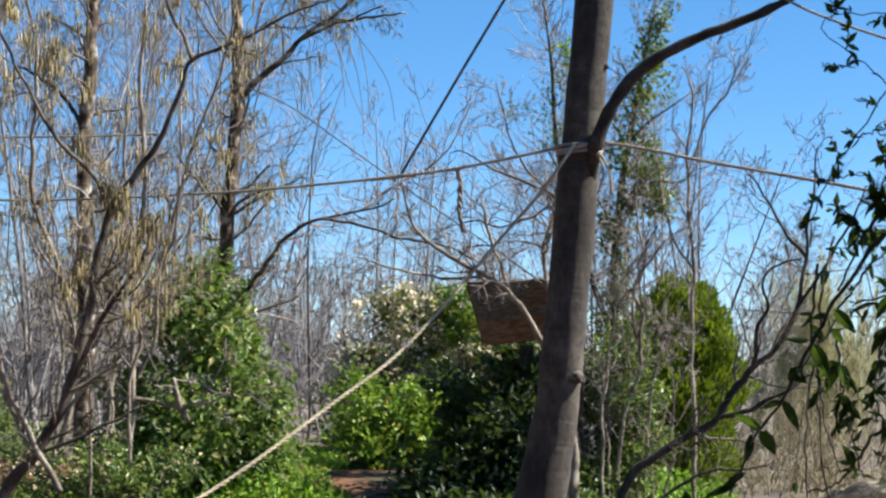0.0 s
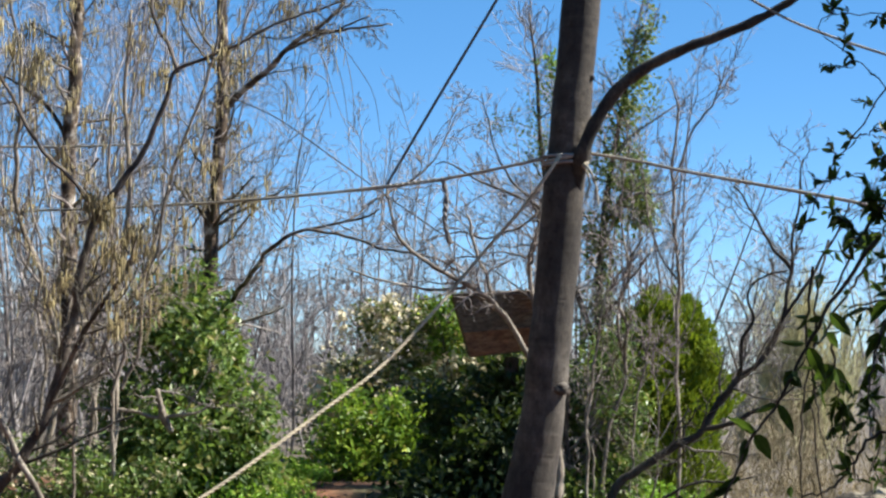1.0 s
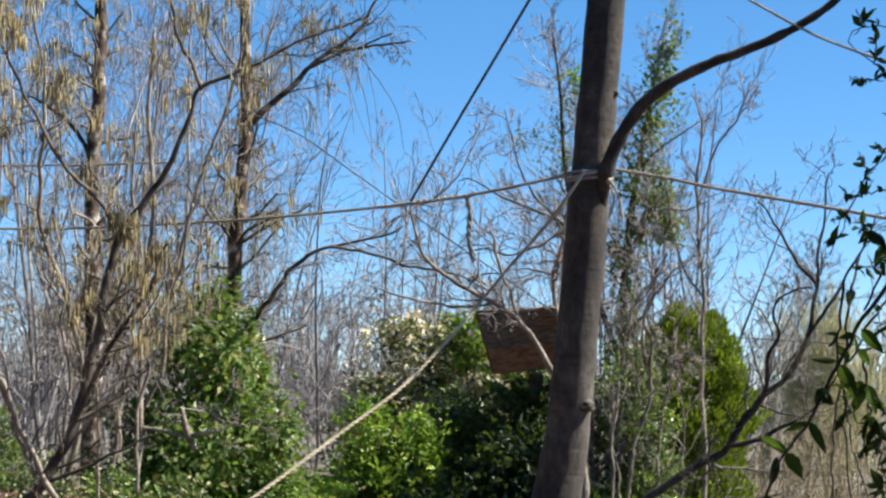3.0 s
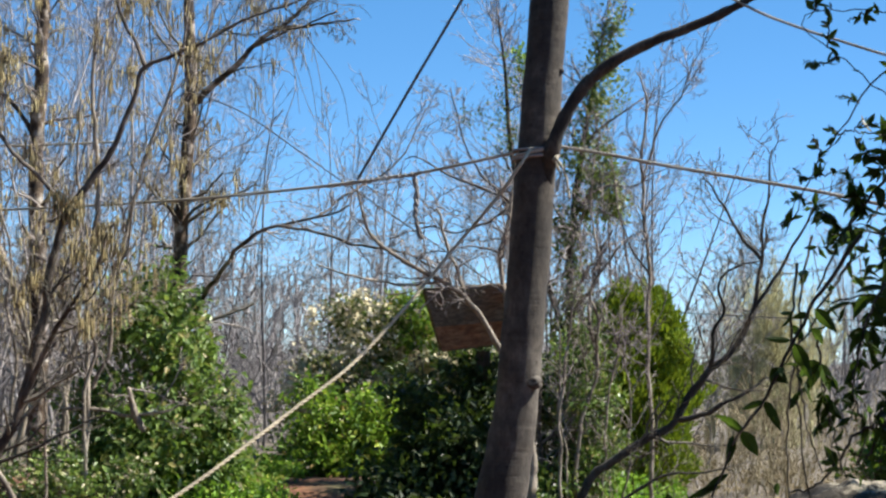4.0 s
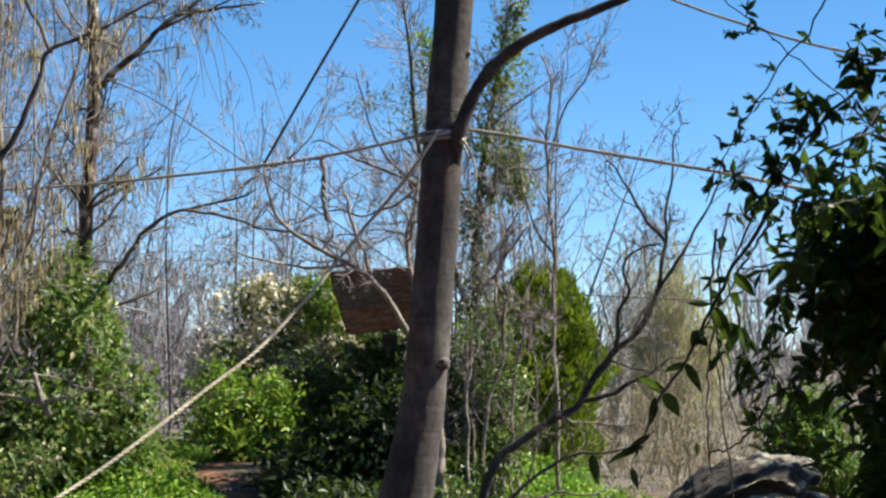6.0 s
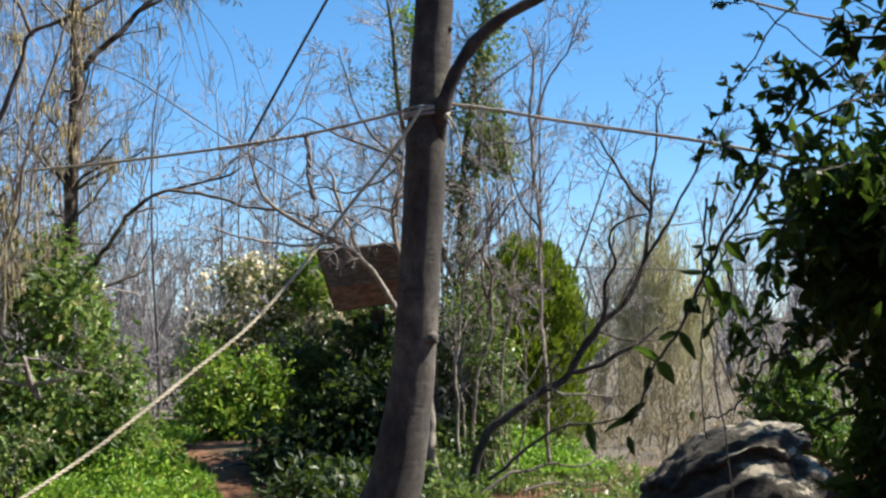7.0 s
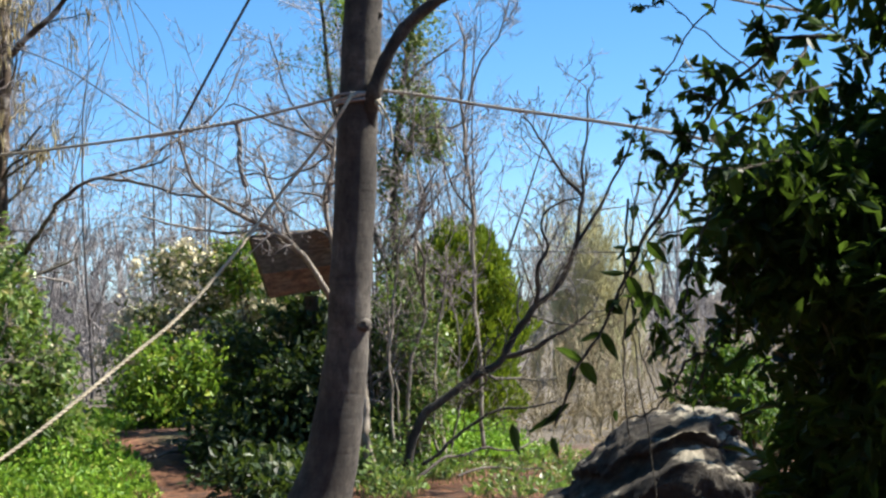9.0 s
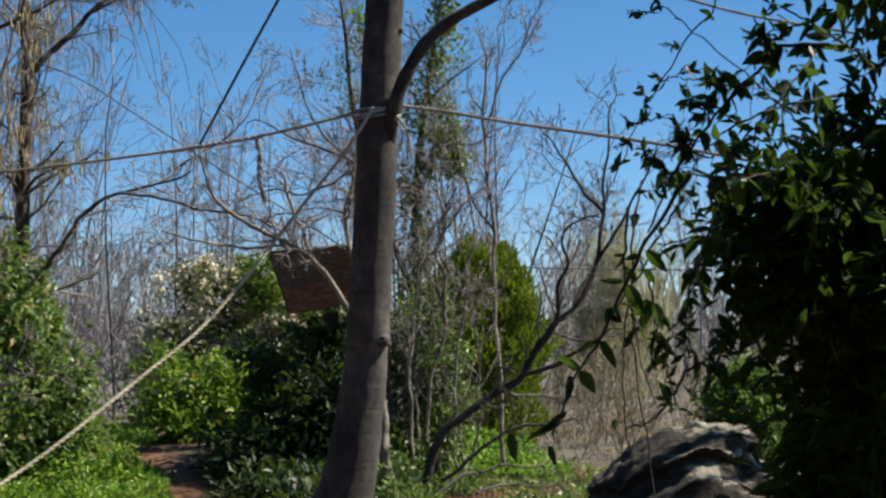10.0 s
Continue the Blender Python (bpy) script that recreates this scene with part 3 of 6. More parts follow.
# ------------------------------------------------------------------ the feeding box on its post
def board(a, b, c, d, thick):
    """A board with the corners a, b, c, d, of that thickness."""
    q = np.array([a, b, c, d], float)
    n = unit(np.cross(q[1] - q[0], q[3] - q[0])) * thick
    v = np.vstack([q, q + n])
    return v, [np.array([[3, 2, 1, 0], [4, 5, 6, 7], [0, 1, 5, 4], [1, 2, 6, 5], [2, 3, 7, 6], [3, 0, 4, 7]])]


def feeding_box():
    tl, tr_, br, bl = (np.array(p) for p in ((-1.12, 18.30, 2.26), (-0.13, 18.60, 2.34), (-0.28, 18.75, 1.80), (-0.96, 18.50, 1.70)))
    back = np.array([0.12, 0.62, 0.04])
    btl, btr, bbr, bbl = tl + back, tr_ + back, br + back * 0.75, bl + back * 0.75
    base = (float((bl[0] + br[0]) / 2 + 0.05), float(bl[1] + 0.5), 0.0)
    t = thing("feeding_box", base, "tapering brown wooden feeding box open at the top on a post", "feeding box")
    for name, pa, pb, pc, pd in (("front_board", tl, tr_, br, bl), ("back_board", btr, btl, bbl, bbr), ("side_board", btl, tl, bl, bbl), ("side_board", tr_, btr, bbr, br), ("floor_board", bl, br, bbr, bbl)):
        if name in ("front_board",):
            # three boards with narrow gaps between them
            for u0, u1 in ((0.0, 0.3), (0.305, 0.6), (0.605, 1.0)):
                e = lambda p, q, u: p + (q - p) * u
                part("front_board", board(e(pa, pd, u0), e(pb, pc, u0), e(pb, pc, u1), e(pa, pd, u1), -0.022 - 0.006 * (u0 > 0.3)), M_BOARD if u0 > 0.6 else M_BOARD_GREY, t, smooth=False)
        else:
            part(name, board(pa, pb, pc, pd, -0.02), M_BOARD_GREY, t, smooth=False)
    rim = np.array([tl, tr_, btr, btl, tl]) + np.array([0, -0.012, 0.012])
    for a, b in zip(rim, rim[1:]):
        part("rim", tubes(np.linspace(a, b, 3)[None], np.full((1, 3), 0.014), 6, True), M_BOARD_GREY, t)
    post = np.linspace((base[0], base[1], -0.2), (base[0], base[1], bl[2]), 8)
    part("post", tubes(post[None], np.full((1, 8), 0.07), 12, True), M_HAZEL, t, "grey timber post")


feeding_box()


# ------------------------------------------------------------------ shrubs
def shrub(name, base, lobes, n, size, mat, seed, label, droop=0.2, shell=0.55, aspect=0.45, extra=None, stems=9, clump=0.05, stem_mat=None, category="shrub", lumps=5.0, bunch=9):
    rng = np.random.default_rng(seed)
    t = thing(name, base, label, category)
    L = np.array(lobes, float)
    P0, R0 = [], []
    for k in range(stems):
        l = L[k % len(L)]
        foot = np.array(base) + np.array([*rng.normal(0, 0.12, 2), -0.05])
        tip = l[:3] + rng.normal(0, 0.25, 3) * l[3:6]
        mid = foot * 0.5 + tip * 0.5 + np.array([*rng.normal(0, 0.12, 2), 0.15])
        q = spline([foot, mid, tip], 9)
        P0.append(q)
        R0.append(np.linspace(0.028, 0.008, 9))
    P0, R0 = np.array(P0), np.array(R0)
    P1, R1 = grow(P0, R0, 7, rng, (0.3, 1), (0.4, 1.0), 0.35, 0.5, 5, 0.1, 0.25, 0.004)
    for k in range(stems):
        part("stem", join(tubes(P0[k:k + 1], R0[k:k + 1], 6), tubes(P1[k * 7:k * 7 + 7], R1[k * 7:k * 7 + 7], 3)), stem_mat or M_HAZEL, t)
    part("foliage", leaf_cloud(lobes, n, size, rng, droop, shell, aspect, clump, lumps, bunch=bunch), mat, t, kind="stuff", smooth=False)
    if extra:
        n2, size2, mat2, name2, lob2 = extra
        part(name2, leaf_cloud(lob2, n2, size2, rng, 0.0, 0.9, 0.8, 0.045, lumps), mat2, t, kind="stuff", smooth=False)
    return t


def lob(p, rx, ry, rz):
    return (*p, rx, ry, rz)


shrub("laurel_bush", (-3.69, 18.60, 0.13)[:2] + (0.0,),
      [lob((-3.74, 18.60, 2.23), 0.33, 0.35, 0.35), lob((-3.72, 18.60, 1.76), 0.55, 0.5, 0.4), lob((-3.78, 18.50, 1.23), 0.72, 0.6, 0.5), lob((-3.35, 18.60, 1.13), 0.42, 0.5, 0.4), lob((-3.72, 18.40, 0.64), 0.95, 0.7, 0.5), lob((-4.13, 18.30, 0.41), 0.6, 0.5, 0.45), lob((-3.22, 18.40, 0.59), 0.42, 0.5, 0.4)],
      14500, 0.1, M_LEAF_LEFT, 11, "tall leafy evergreen bush with glossy green leaves", aspect=0.5, clump=0.1, bunch=16)
shrub("laurel_bush", (-6.39, 21.00, -0.25)[:2] + (0.0,),
      [lob((-6.38, 21.00, 0.38), 0.5, 0.6, 0.55), lob((-6.87, 21.00, 0.61), 0.7, 0.6, 0.7), lob((-5.87, 20.50, 0.11), 0.5, 0.5, 0.4)], 4500, 0.08, M_LEAF_LEFT, 12, "green evergreen bush behind bare stems")
FL = [lob((-2.09, 23.50, 1.92), 0.62, 0.6, 0.44), lob((-2.66, 23.40, 1.28), 0.52, 0.6, 0.45), lob((-1.49, 23.60, 1.62), 0.6, 0.6, 0.5), lob((-2.15, 23.30, 1.13), 0.8, 0.7, 0.5), lob((-1.07, 23.60, 1.35), 0.6, 0.6, 0.5), lob((-2.73, 23.60, 0.62), 0.5, 0.6, 0.6), lob((-1.88, 23.50, 0.44), 1.0, 0.7, 0.6)]
shrub("blossom_bush", (-2.00, 23.50, -0.12)[:2] + (0.0,), FL, 10000, 0.09, M_LEAF_FLOWER, 13, "rounded dark bush covered in small creamy blossom",
      extra=(9500, 0.066, M_FLOWER, "blossom", FL[:5] + FL[1:2] + FL[3:6] + [(-1.3, 22.95, 1.62, 0.32, 0.25, 0.2), (-1.05, 22.95, 1.8, 0.25, 0.25, 0.16)]))
shrub("lime_bush", (-1.57, 23.20, 0.25)[:2] + (0.0,), [lob((-1.49, 23.00, 2.13), 0.2, 0.25, 0.2), lob((-1.30, 23.00, 1.89), 0.22, 0.25, 0.24), lob((-1.67, 23.10, 2.27), 0.12, 0.2, 0.12), lob((-1.56, 23.00, 1.93), 0.14, 0.2, 0.14)], 1300, 0.085, M_LEAF_LIME, 14, "yellow-green bush rising beside the blossom bush", category="shrub", stems=5)
shrub("green_bush", (-2.16, 21.60, -0.05)[:2] + (0.0,),
      [lob((-2.18, 21.60, 0.87), 0.4, 0.4, 0.3), lob((-2.58, 21.50, 0.61), 0.34, 0.4, 0.28), lob((-1.71, 21.70, 1.01), 0.36, 0.4, 0.28), lob((-2.09, 21.40, 0.50), 0.5, 0.5, 0.2), lob((-2.58, 21.70, 1.08), 0.26, 0.3, 0.2), lob((-1.43, 21.50, 0.70), 0.34, 0.4, 0.26), lob((-2.87, 21.30, 0.36), 0.3, 0.4, 0.18), lob((-1.84, 21.40, 0.67), 0.3, 0.3, 0.22)],
      4300, 0.105, M_LEAF_LIME, 15, "bright green leafy bush in full sun", aspect=0.5, clump=0.09, bunch=16)
HOLLY_LOW = [lob((-1.26, 18.20, 0.25), 0.5, 0.5, 0.4), lob((-0.72, 17.80, 0.03), 0.5, 0.5, 0.35), lob((-1.35, 17.60, -0.04), 0.28, 0.4, 0.26), lob((-0.99, 16.60, 0.10), 0.42, 0.4, 0.26), lob((-1.34, 16.50, -0.01), 0.2, 0.3, 0.16), lob((-0.66, 16.20, 0.08), 0.3, 0.4, 0.25)]
shrub("holly_bush", (-0.76, 18.80, 0.09)[:2] + (0.0,),
      [lob((-0.96, 19.00, 1.10), 0.55, 0.5, 0.45), lob((-0.64, 19.20, 1.44), 0.42, 0.5, 0.42), lob((-0.71, 18.70, 0.65), 0.75, 0.55, 0.5), lob((-1.14, 18.60, 0.48), 0.5, 0.5, 0.4), lob((-0.23, 19.00, 0.87), 0.6, 0.5, 0.6), lob((-0.37, 18.50, 0.40), 0.7, 0.5, 0.4), *HOLLY_LOW],
      15000, 0.105, M_LEAF_HOLLY, 16, "dense dark glossy holly bush", aspect=0.5, clump=0.085, bunch=14)
shrub("thicket_bush", (0.44, 18.60, 0.14)[:2] + (0.0,),
      [lob((0.32, 18.80, 0.89), 0.42, 0.5, 0.5), lob((0.50, 18.90, 1.22), 0.3, 0.4, 0.5), lob((0.37, 19.00, 1.66), 0.3, 0.4, 0.45), lob((0.28, 18.60, 1.3), 0.25, 0.4, 0.5), lob((0.62, 18.60, 0.70), 0.32, 0.4, 0.35), lob((0.27, 18.40, 0.42), 0.5, 0.5, 0.4)],
      7000, 0.07, M_LEAF_LEFT, 17, "open twiggy bush with small green leaves", stems=16, stem_mat=M_PALE, shell=0.2)


def thuja():
    rng = np.random.default_rng(21)
    lobes = [lob((1.23, 24.00, 2.11), 0.42, 0.45, 0.5), lob((1.19, 24.00, 1.54), 0.6, 0.6, 0.6), lob((1.27, 24.00, 0.99), 0.72, 0.7, 0.7), lob((1.28, 24.00, 0.43), 0.75, 0.7, 0.6), lob((1.51, 24.00, 1.48), 0.45, 0.5, 0.5), lob((0.87, 24.00, 1.89), 0.4, 0.4, 0.42), lob((0.78, 23.90, 1.26), 0.5, 0.5, 0.6), lob((1.47, 24.00, 1.90), 0.34, 0.4, 0.4)]
    base = (1.27, 24.00, 0.10)[:2] + (0.0,)
    t = thing("thuja", base, "rounded yellow-green conifer with upright flat sprays", "conifer")
    q = np.linspace((*base[:2], -0.1), (*base[:2], 2.2), 8)
    part("trunk", tubes(q[None], np.linspace(0.08, 0.02, 8)[None], 8), M_HAZEL, t)
    p, d = lobe_points(lobes, 24000, rng, 0.85, 7.0)
    way = unit(d * 0.6 + np.array([0, 0, 1.0]) + 0.35 * rng.normal(size=d.shape))
    nor = unit(np.cross(way, rng.normal(size=d.shape)))
    s = 0.11 * rng.uniform(0.6, 1.3, len(p))
    part("crown", leaves(p, way, nor, s, s * 0.36, rng), M_LEAF_THUJA, t, kind="stuff", smooth=False)


thuja()


shrub("green_bush", (2.31, 12.50, 0.65)[:2] + (0.0,), [lob((2.23, 12.50, 1.15), 0.17, 0.2, 0.17), lob((2.38, 12.50, 1.06), 0.2, 0.25, 0.2), lob((2.17, 12.50, 0.93), 0.16, 0.2, 0.16), lob((2.39, 12.50, 0.76), 0.28, 0.3, 0.3)], 2400, 0.075, M_LEAF_BUSH, 18, "small green bush behind the boulder, partly shaded")


# ------------------------------------------------------------------ bare trees
def branches(gens, mat, t):
    """Each shoot of the first generation, with all the twigs that it carries, as one branch."""
    n = len(gens[0][0])
    for i in range(n):
        geo = []
        for k, (P, R) in enumerate(gens):
            per = len(P) // n
            geo.append(tubes(P[i * per:(i + 1) * per], R[i * per:(i + 1) * per], 5 if k == 0 else 3))
        part("branch", join(*geo), mat, t)


CATKIN = bpy.data.meshes.new("catkin")
cat_v, cat_f = tubes(np.array([[[0.0, 0, 0], [0, 0, -0.15], [0.15, 0.1, -0.5], [0, 0, -0.85], [0, 0, -1.0]]]), np.array([[0.4, 1.0, 1.0, 0.9, 0.3]]), 6)
CATKIN.from_pydata(cat_v.tolist(), [], cat_f[0].tolist())
CATKIN.shade_smooth()
CATKIN.materials.append(M_CATKIN)


def bare_tree(name, base, stems, levels, seed, label, mat, twig, sides=8, catkins=0, catkin_len=0.085, zone=None, category="tree", group="", single=280):
    """A leafless tree: stems given by (points, radii), then generations of shoots."""
    rng = np.random.default_rng(seed)
    t = thing(name, base, label, category, group)
    P, R = [], []
    for pts, rad in stems:
        a, b = main_stem(pts, rad, 48, 0.035)
        P.append(a)
        R.append(b)
        part("trunk" if len(P) == 1 else "limb", tubes(a, b, 10, True), mat, t)
    P, R = np.concatenate(P), np.concatenate(R)
    gens, hang = [], []
    for k, lv in enumerate(levels):
        if "dense" in lv:
            lv = dict(lv)
            per = lv.pop("dense")
            runs = np.linalg.norm(np.diff(P, axis=1), axis=2).sum(1)
            got = [grow(P[i:i + 1], R[i:i + 1], max(2, int(per * runs[i])), rng, **lv) for i in range(len(P))]
            P, R = np.concatenate([g[0] for g in got]), np.concatenate([g[1] for g in got])
        else:
            P, R = grow(P, R, rng=rng, **lv)
        gens.append((P, R))
        if k >= 1:
            hang.append(P)
    branches(gens, twig, t)
    if catkins:
        Q = np.concatenate([h.reshape(-1, 3) for h in hang])
        if zone is not None:
            Q = Q[zone(Q)]
        seat = np.where(rng.random(catkins) < 0.4, rng.choice(rng.integers(0, len(Q), max(1, catkins // 9)), catkins), rng.integers(0, len(Q), catkins))
        Q = Q[seat] + rng.normal(0, 0.03, (catkins, 3))
        ln = catkin_len * rng.uniform(0.55, 1.35, catkins)
        lean = rng.normal(0, 0.08, (catkins, 3))
        rad = rng.uniform(0.004, 0.0072, catkins)
        for k in range(single):
            ob = new("catkin", CATKIN)
            ob.parent = t
            down = Vector((lean[k, 0], lean[k, 1], -1.0)).normalized()
            m = Vector((0, 0, -1)).rotation_difference(down).to_matrix().to_4x4() @ Matrix.Diagonal((rad[k], rad[k], ln[k], 1.0))
            m.translation = Vector(Q[k] - np.array(base))
            ob.matrix_local = m
        Q, ln, lean, rad = Q[single:], ln[single:], lean[single:], rad[single:]
        C = np.stack([Q + (np.array([0, 0, -1.0]) + lean) * (ln * u)[:, None] for u in (0, 0.15, 0.85, 1)], 1)
        rr = rad[:, None] * np.array([0.4, 1.0, 0.9, 0.3])
        part("catkins", tubes(C, rr, 4), M_CATKIN, t, "hanging yellow-brown catkins", "stuff")
    return t


def flat(p):
    return (p[0], p[1], 0.0)


HZ = [dict(dense=5.5, span=(0.3, 1), angle=(0.5, 1.2), fixed=0.95, thick=0.4, k=8, up=0.05, wob=0.16, least=0.004),
      dict(count=8, span=(0.15, 1), angle=(0.4, 1.0), length=0.45, thick=0.5, k=6, up=-0.03, wob=0.2, least=0.0032),
      dict(count=4, span=(0.2, 1), angle=(0.4, 0.9), length=0.5, thick=0.6, k=5, up=-0.1, wob=0.2, least=0.0025)]
HY = [dict(HZ[0], dense=3.6)] + HZ[1:]
bare_tree("hazel_tree", flat((-4.99, 16.00, -0.28)), [
    ([(-5.19, 16.00, -0.34), (-4.82, 16.00, 0.39), (-4.59, 16.00, 0.68), (-4.37, 16.00, 1.14), (-4.19, 16.00, 1.84), (-4.10, 16.00, 2.47), (-4.00, 16.00, 2.83)], [0.0638, 0.0525, 0.0465, 0.0413, 0.0375, 0.0338, 0.0315]),
    ([(-4.00, 16.00, 2.83), (-3.79, 16.00, 3.10), (-3.60, 16.00, 3.42), (-3.43, 16.00, 3.83), (-3.35, 16.00, 4.03), (-2.97, 15.90, 4.19), (-2.48, 15.80, 4.39), (-1.90, 15.70, 4.62)], [0.0288, 0.0274, 0.0245, 0.0202, 0.018, 0.0144, 0.0108, 0.0072])] + [
    ([(-4.00, 16.00, 2.83), (-4.30, 16.10, 3.13), (-4.64, 16.20, 3.50), (-4.94, 16.30, 3.96), (-5.19, 16.40, 4.37), (-5.44, 16.50, 4.94)], [0.0216, 0.0187, 0.0166, 0.0144, 0.0122, 0.00864]),
    ([(-3.35, 16.00, 4.03), (-3.48, 16.10, 4.29), (-3.63, 16.20, 4.60), (-3.77, 16.30, 5.01)], [0.02, 0.017, 0.014, 0.01]),
    ([(-4.37, 16.00, 1.14), (-4.10, 15.80, 1.65), (-3.83, 15.60, 2.03), (-3.60, 15.50, 2.36), (-3.47, 15.50, 2.69)], [0.03, 0.024, 0.02, 0.016, 0.01])],
    HZ, 31, "leafless hazel with dark forked stems and hanging yellow catkins", M_HAZEL, M_TWIG, catkins=1500, catkin_len=0.115, zone=lambda q: (q[:, 2] > 2.3 + 0.5 * np.sin(9 * q[:, 0])) & (q[:, 0] < (-2.75, 16.00, 4.28)[0]))
bare_tree("hazel_tree", flat((-4.85, 17.20, -0.41)), [
    ([(-4.69, 17.20, -0.30), (-4.99, 17.20, 0.61), (-5.21, 17.20, 1.12), (-5.42, 17.20, 1.63), (-5.61, 17.30, 2.25)], [0.05, 0.042, 0.036, 0.03, 0.02]),
    ([(-4.00, 17.00, -0.16), (-4.04, 17.00, 0.65), (-4.02, 17.00, 1.46), (-4.07, 17.00, 2.27), (-3.96, 17.00, 3.04), (-4.05, 17.00, 3.97), (-4.01, 17.00, 4.74)], [0.03, 0.028, 0.026, 0.024, 0.022, 0.018, 0.012]),
    ([(-4.27, 17.00, 1.14), (-3.91, 17.00, 1.12), (-3.55, 17.00, 1.10), (-3.33, 17.00, 1.14), (-3.17, 17.00, 1.22)], [0.016, 0.018, 0.018, 0.013, 0.008])] + [
    ([(-3.52, 17.00, 0.96), (-3.59, 17.00, 1.10), (-3.62, 17.00, 1.21), (-3.65, 17.00, 1.32)], [0.03, 0.034, 0.03, 0.022]),
    ([(-5.04, 17.50, -0.24), (-4.72, 17.50, 1.12), (-4.80, 17.50, 2.07), (-5.19, 17.60, 3.07), (-5.17, 17.60, 4.20), (-5.37, 17.60, 5.16)], [0.034, 0.03, 0.026, 0.022, 0.017, 0.01]),
    ([(-4.36, 17.30, -0.15), (-4.34, 17.30, 0.83), (-4.23, 17.30, 1.66), (-3.88, 17.30, 2.34), (-3.67, 17.30, 3.23), (-3.38, 17.30, 4.07), (-3.20, 17.30, 5.02)], [0.03, 0.028, 0.025, 0.022, 0.018, 0.014, 0.01])] + [
    ([(-3.91, 16.60, 0.34), (-3.98, 16.60, 1.14), (-3.89, 16.60, 1.66), (-3.98, 16.60, 2.28), (-4.01, 16.60, 2.65), (-4.08, 16.60, 3.25), (-4.03, 16.60, 3.85)], [0.020, 0.018, 0.016, 0.014, 0.013, 0.011, 0.009]),
    ([(-4.18, 16.20, 0.31), (-4.20, 16.20, 0.98), (-4.21, 16.20, 1.51), (-4.27, 16.20, 1.94), (-4.22, 16.20, 2.33)], [0.013, 0.011, 0.009, 0.008, 0.006]),
    ([(-3.94, 16.80, 1.32), (-3.81, 16.80, 1.71), (-3.75, 16.80, 2.23), (-3.66, 16.80, 2.62), (-3.57, 16.80, 3.13)], [0.020, 0.017, 0.014, 0.011, 0.008]),
    ([(-4.27, 15.60, 0.40), (-4.49, 15.60, 0.74), (-4.68, 15.60, 1.14), (-4.86, 15.60, 1.54)], [0.026, 0.023, 0.021, 0.018]),
    ([(-4.85, 17.40, 0.26), (-4.81, 17.40, 1.24), (-4.79, 17.40, 1.64), (-4.88, 17.40, 2.06), (-4.86, 17.40, 2.53), (-5.02, 17.40, 3.16)], [0.018, 0.016, 0.014, 0.012, 0.010, 0.008]),
    ([(-4.28, 17.20, 0.29), (-4.23, 17.20, 0.75), (-4.29, 17.20, 1.30), (-4.23, 17.20, 1.76), (-4.35, 17.20, 2.17)], [0.016, 0.014, 0.011, 0.009, 0.007])],
    HY, 32, "many-stemmed leafless hazel hung with catkins", M_PALE, M_TWIG_GREY, catkins=1300, catkin_len=0.11, zone=lambda q: q[:, 2] > 2.3 + 0.5 * np.sin(9 * q[:, 0]))
BI = [dict(dense=5.0, span=(0.25, 1), angle=(0.6, 1.3), fixed=0.9, thick=0.28, k=8, up=0.03, wob=0.14, least=0.004),
      dict(count=7, span=(0.15, 1), angle=(0.4, 1.0), length=0.5, thick=0.5, k=6, up=-0.1, wob=0.18, least=0.003),
      dict(count=4, span=(0.2, 1), angle=(0.3, 0.9), length=0.6, thick=0.6, k=6, up=-0.3, wob=0.15, least=0.0025)]
bare_tree("birch_tree", flat((-3.62, 19.00, -0.01)), [
    ([(-3.65, 19.00, -0.18), (-3.61, 19.00, 1.12), (-3.62, 19.00, 2.36), (-3.59, 19.00, 3.05), (-3.55, 19.00, 4.08), (-3.55, 19.00, 4.77), (-3.56, 19.00, 5.58), (-3.57, 19.00, 6.85)], [0.092, 0.0828, 0.0754, 0.0718, 0.0644, 0.057, 0.0506, 0.0276]),
    ([(-3.51, 19.00, 4.14), (-3.33, 18.90, 4.29), (-3.08, 18.80, 4.46), (-2.85, 18.70, 4.67), (-2.61, 18.60, 4.82), (-2.24, 18.50, 4.84), (-1.78, 18.40, 4.88)], [0.036, 0.0324, 0.0295, 0.0259, 0.0216, 0.0144, 0.0072]),
    ([(-2.61, 18.60, 4.81), (-2.36, 18.60, 5.05), (-2.15, 18.60, 5.39)], [0.022, 0.016, 0.01]),
    ([(-2.85, 18.70, 4.67), (-2.51, 18.50, 4.78), (-2.32, 18.30, 4.78), (-1.98, 18.20, 4.93)], [0.02, 0.016, 0.012, 0.008])],
    BI, 33, "birch with brown and white bark and hanging catkins", M_BIRCH, M_TWIG, catkins=520, catkin_len=0.12, zone=lambda q: (q[:, 0] < -2.3) & (q[:, 2] > 2.8), group="birches")
bare_tree("birch_tree", flat((-5.36, 20.50, -0.18)), [
    ([(-5.42, 20.50, -0.36), (-5.40, 20.50, 1.04), (-5.44, 20.50, 2.58), (-5.49, 20.50, 3.88), (-5.46, 20.50, 4.75), (-5.44, 20.50, 5.50), (-5.44, 20.50, 6.95)], [0.11, 0.1, 0.088, 0.08, 0.074, 0.066, 0.03]),
    ([(-5.49, 20.50, 3.88), (-5.70, 20.50, 4.25), (-5.93, 20.40, 4.48), (-6.22, 20.30, 4.59)], [0.03, 0.024, 0.017, 0.01])],
    BI, 34, "birch with peeling white patches behind the hazels", M_BIRCH, M_TWIG_GREY, catkins=1000, catkin_len=0.11, group="birches")

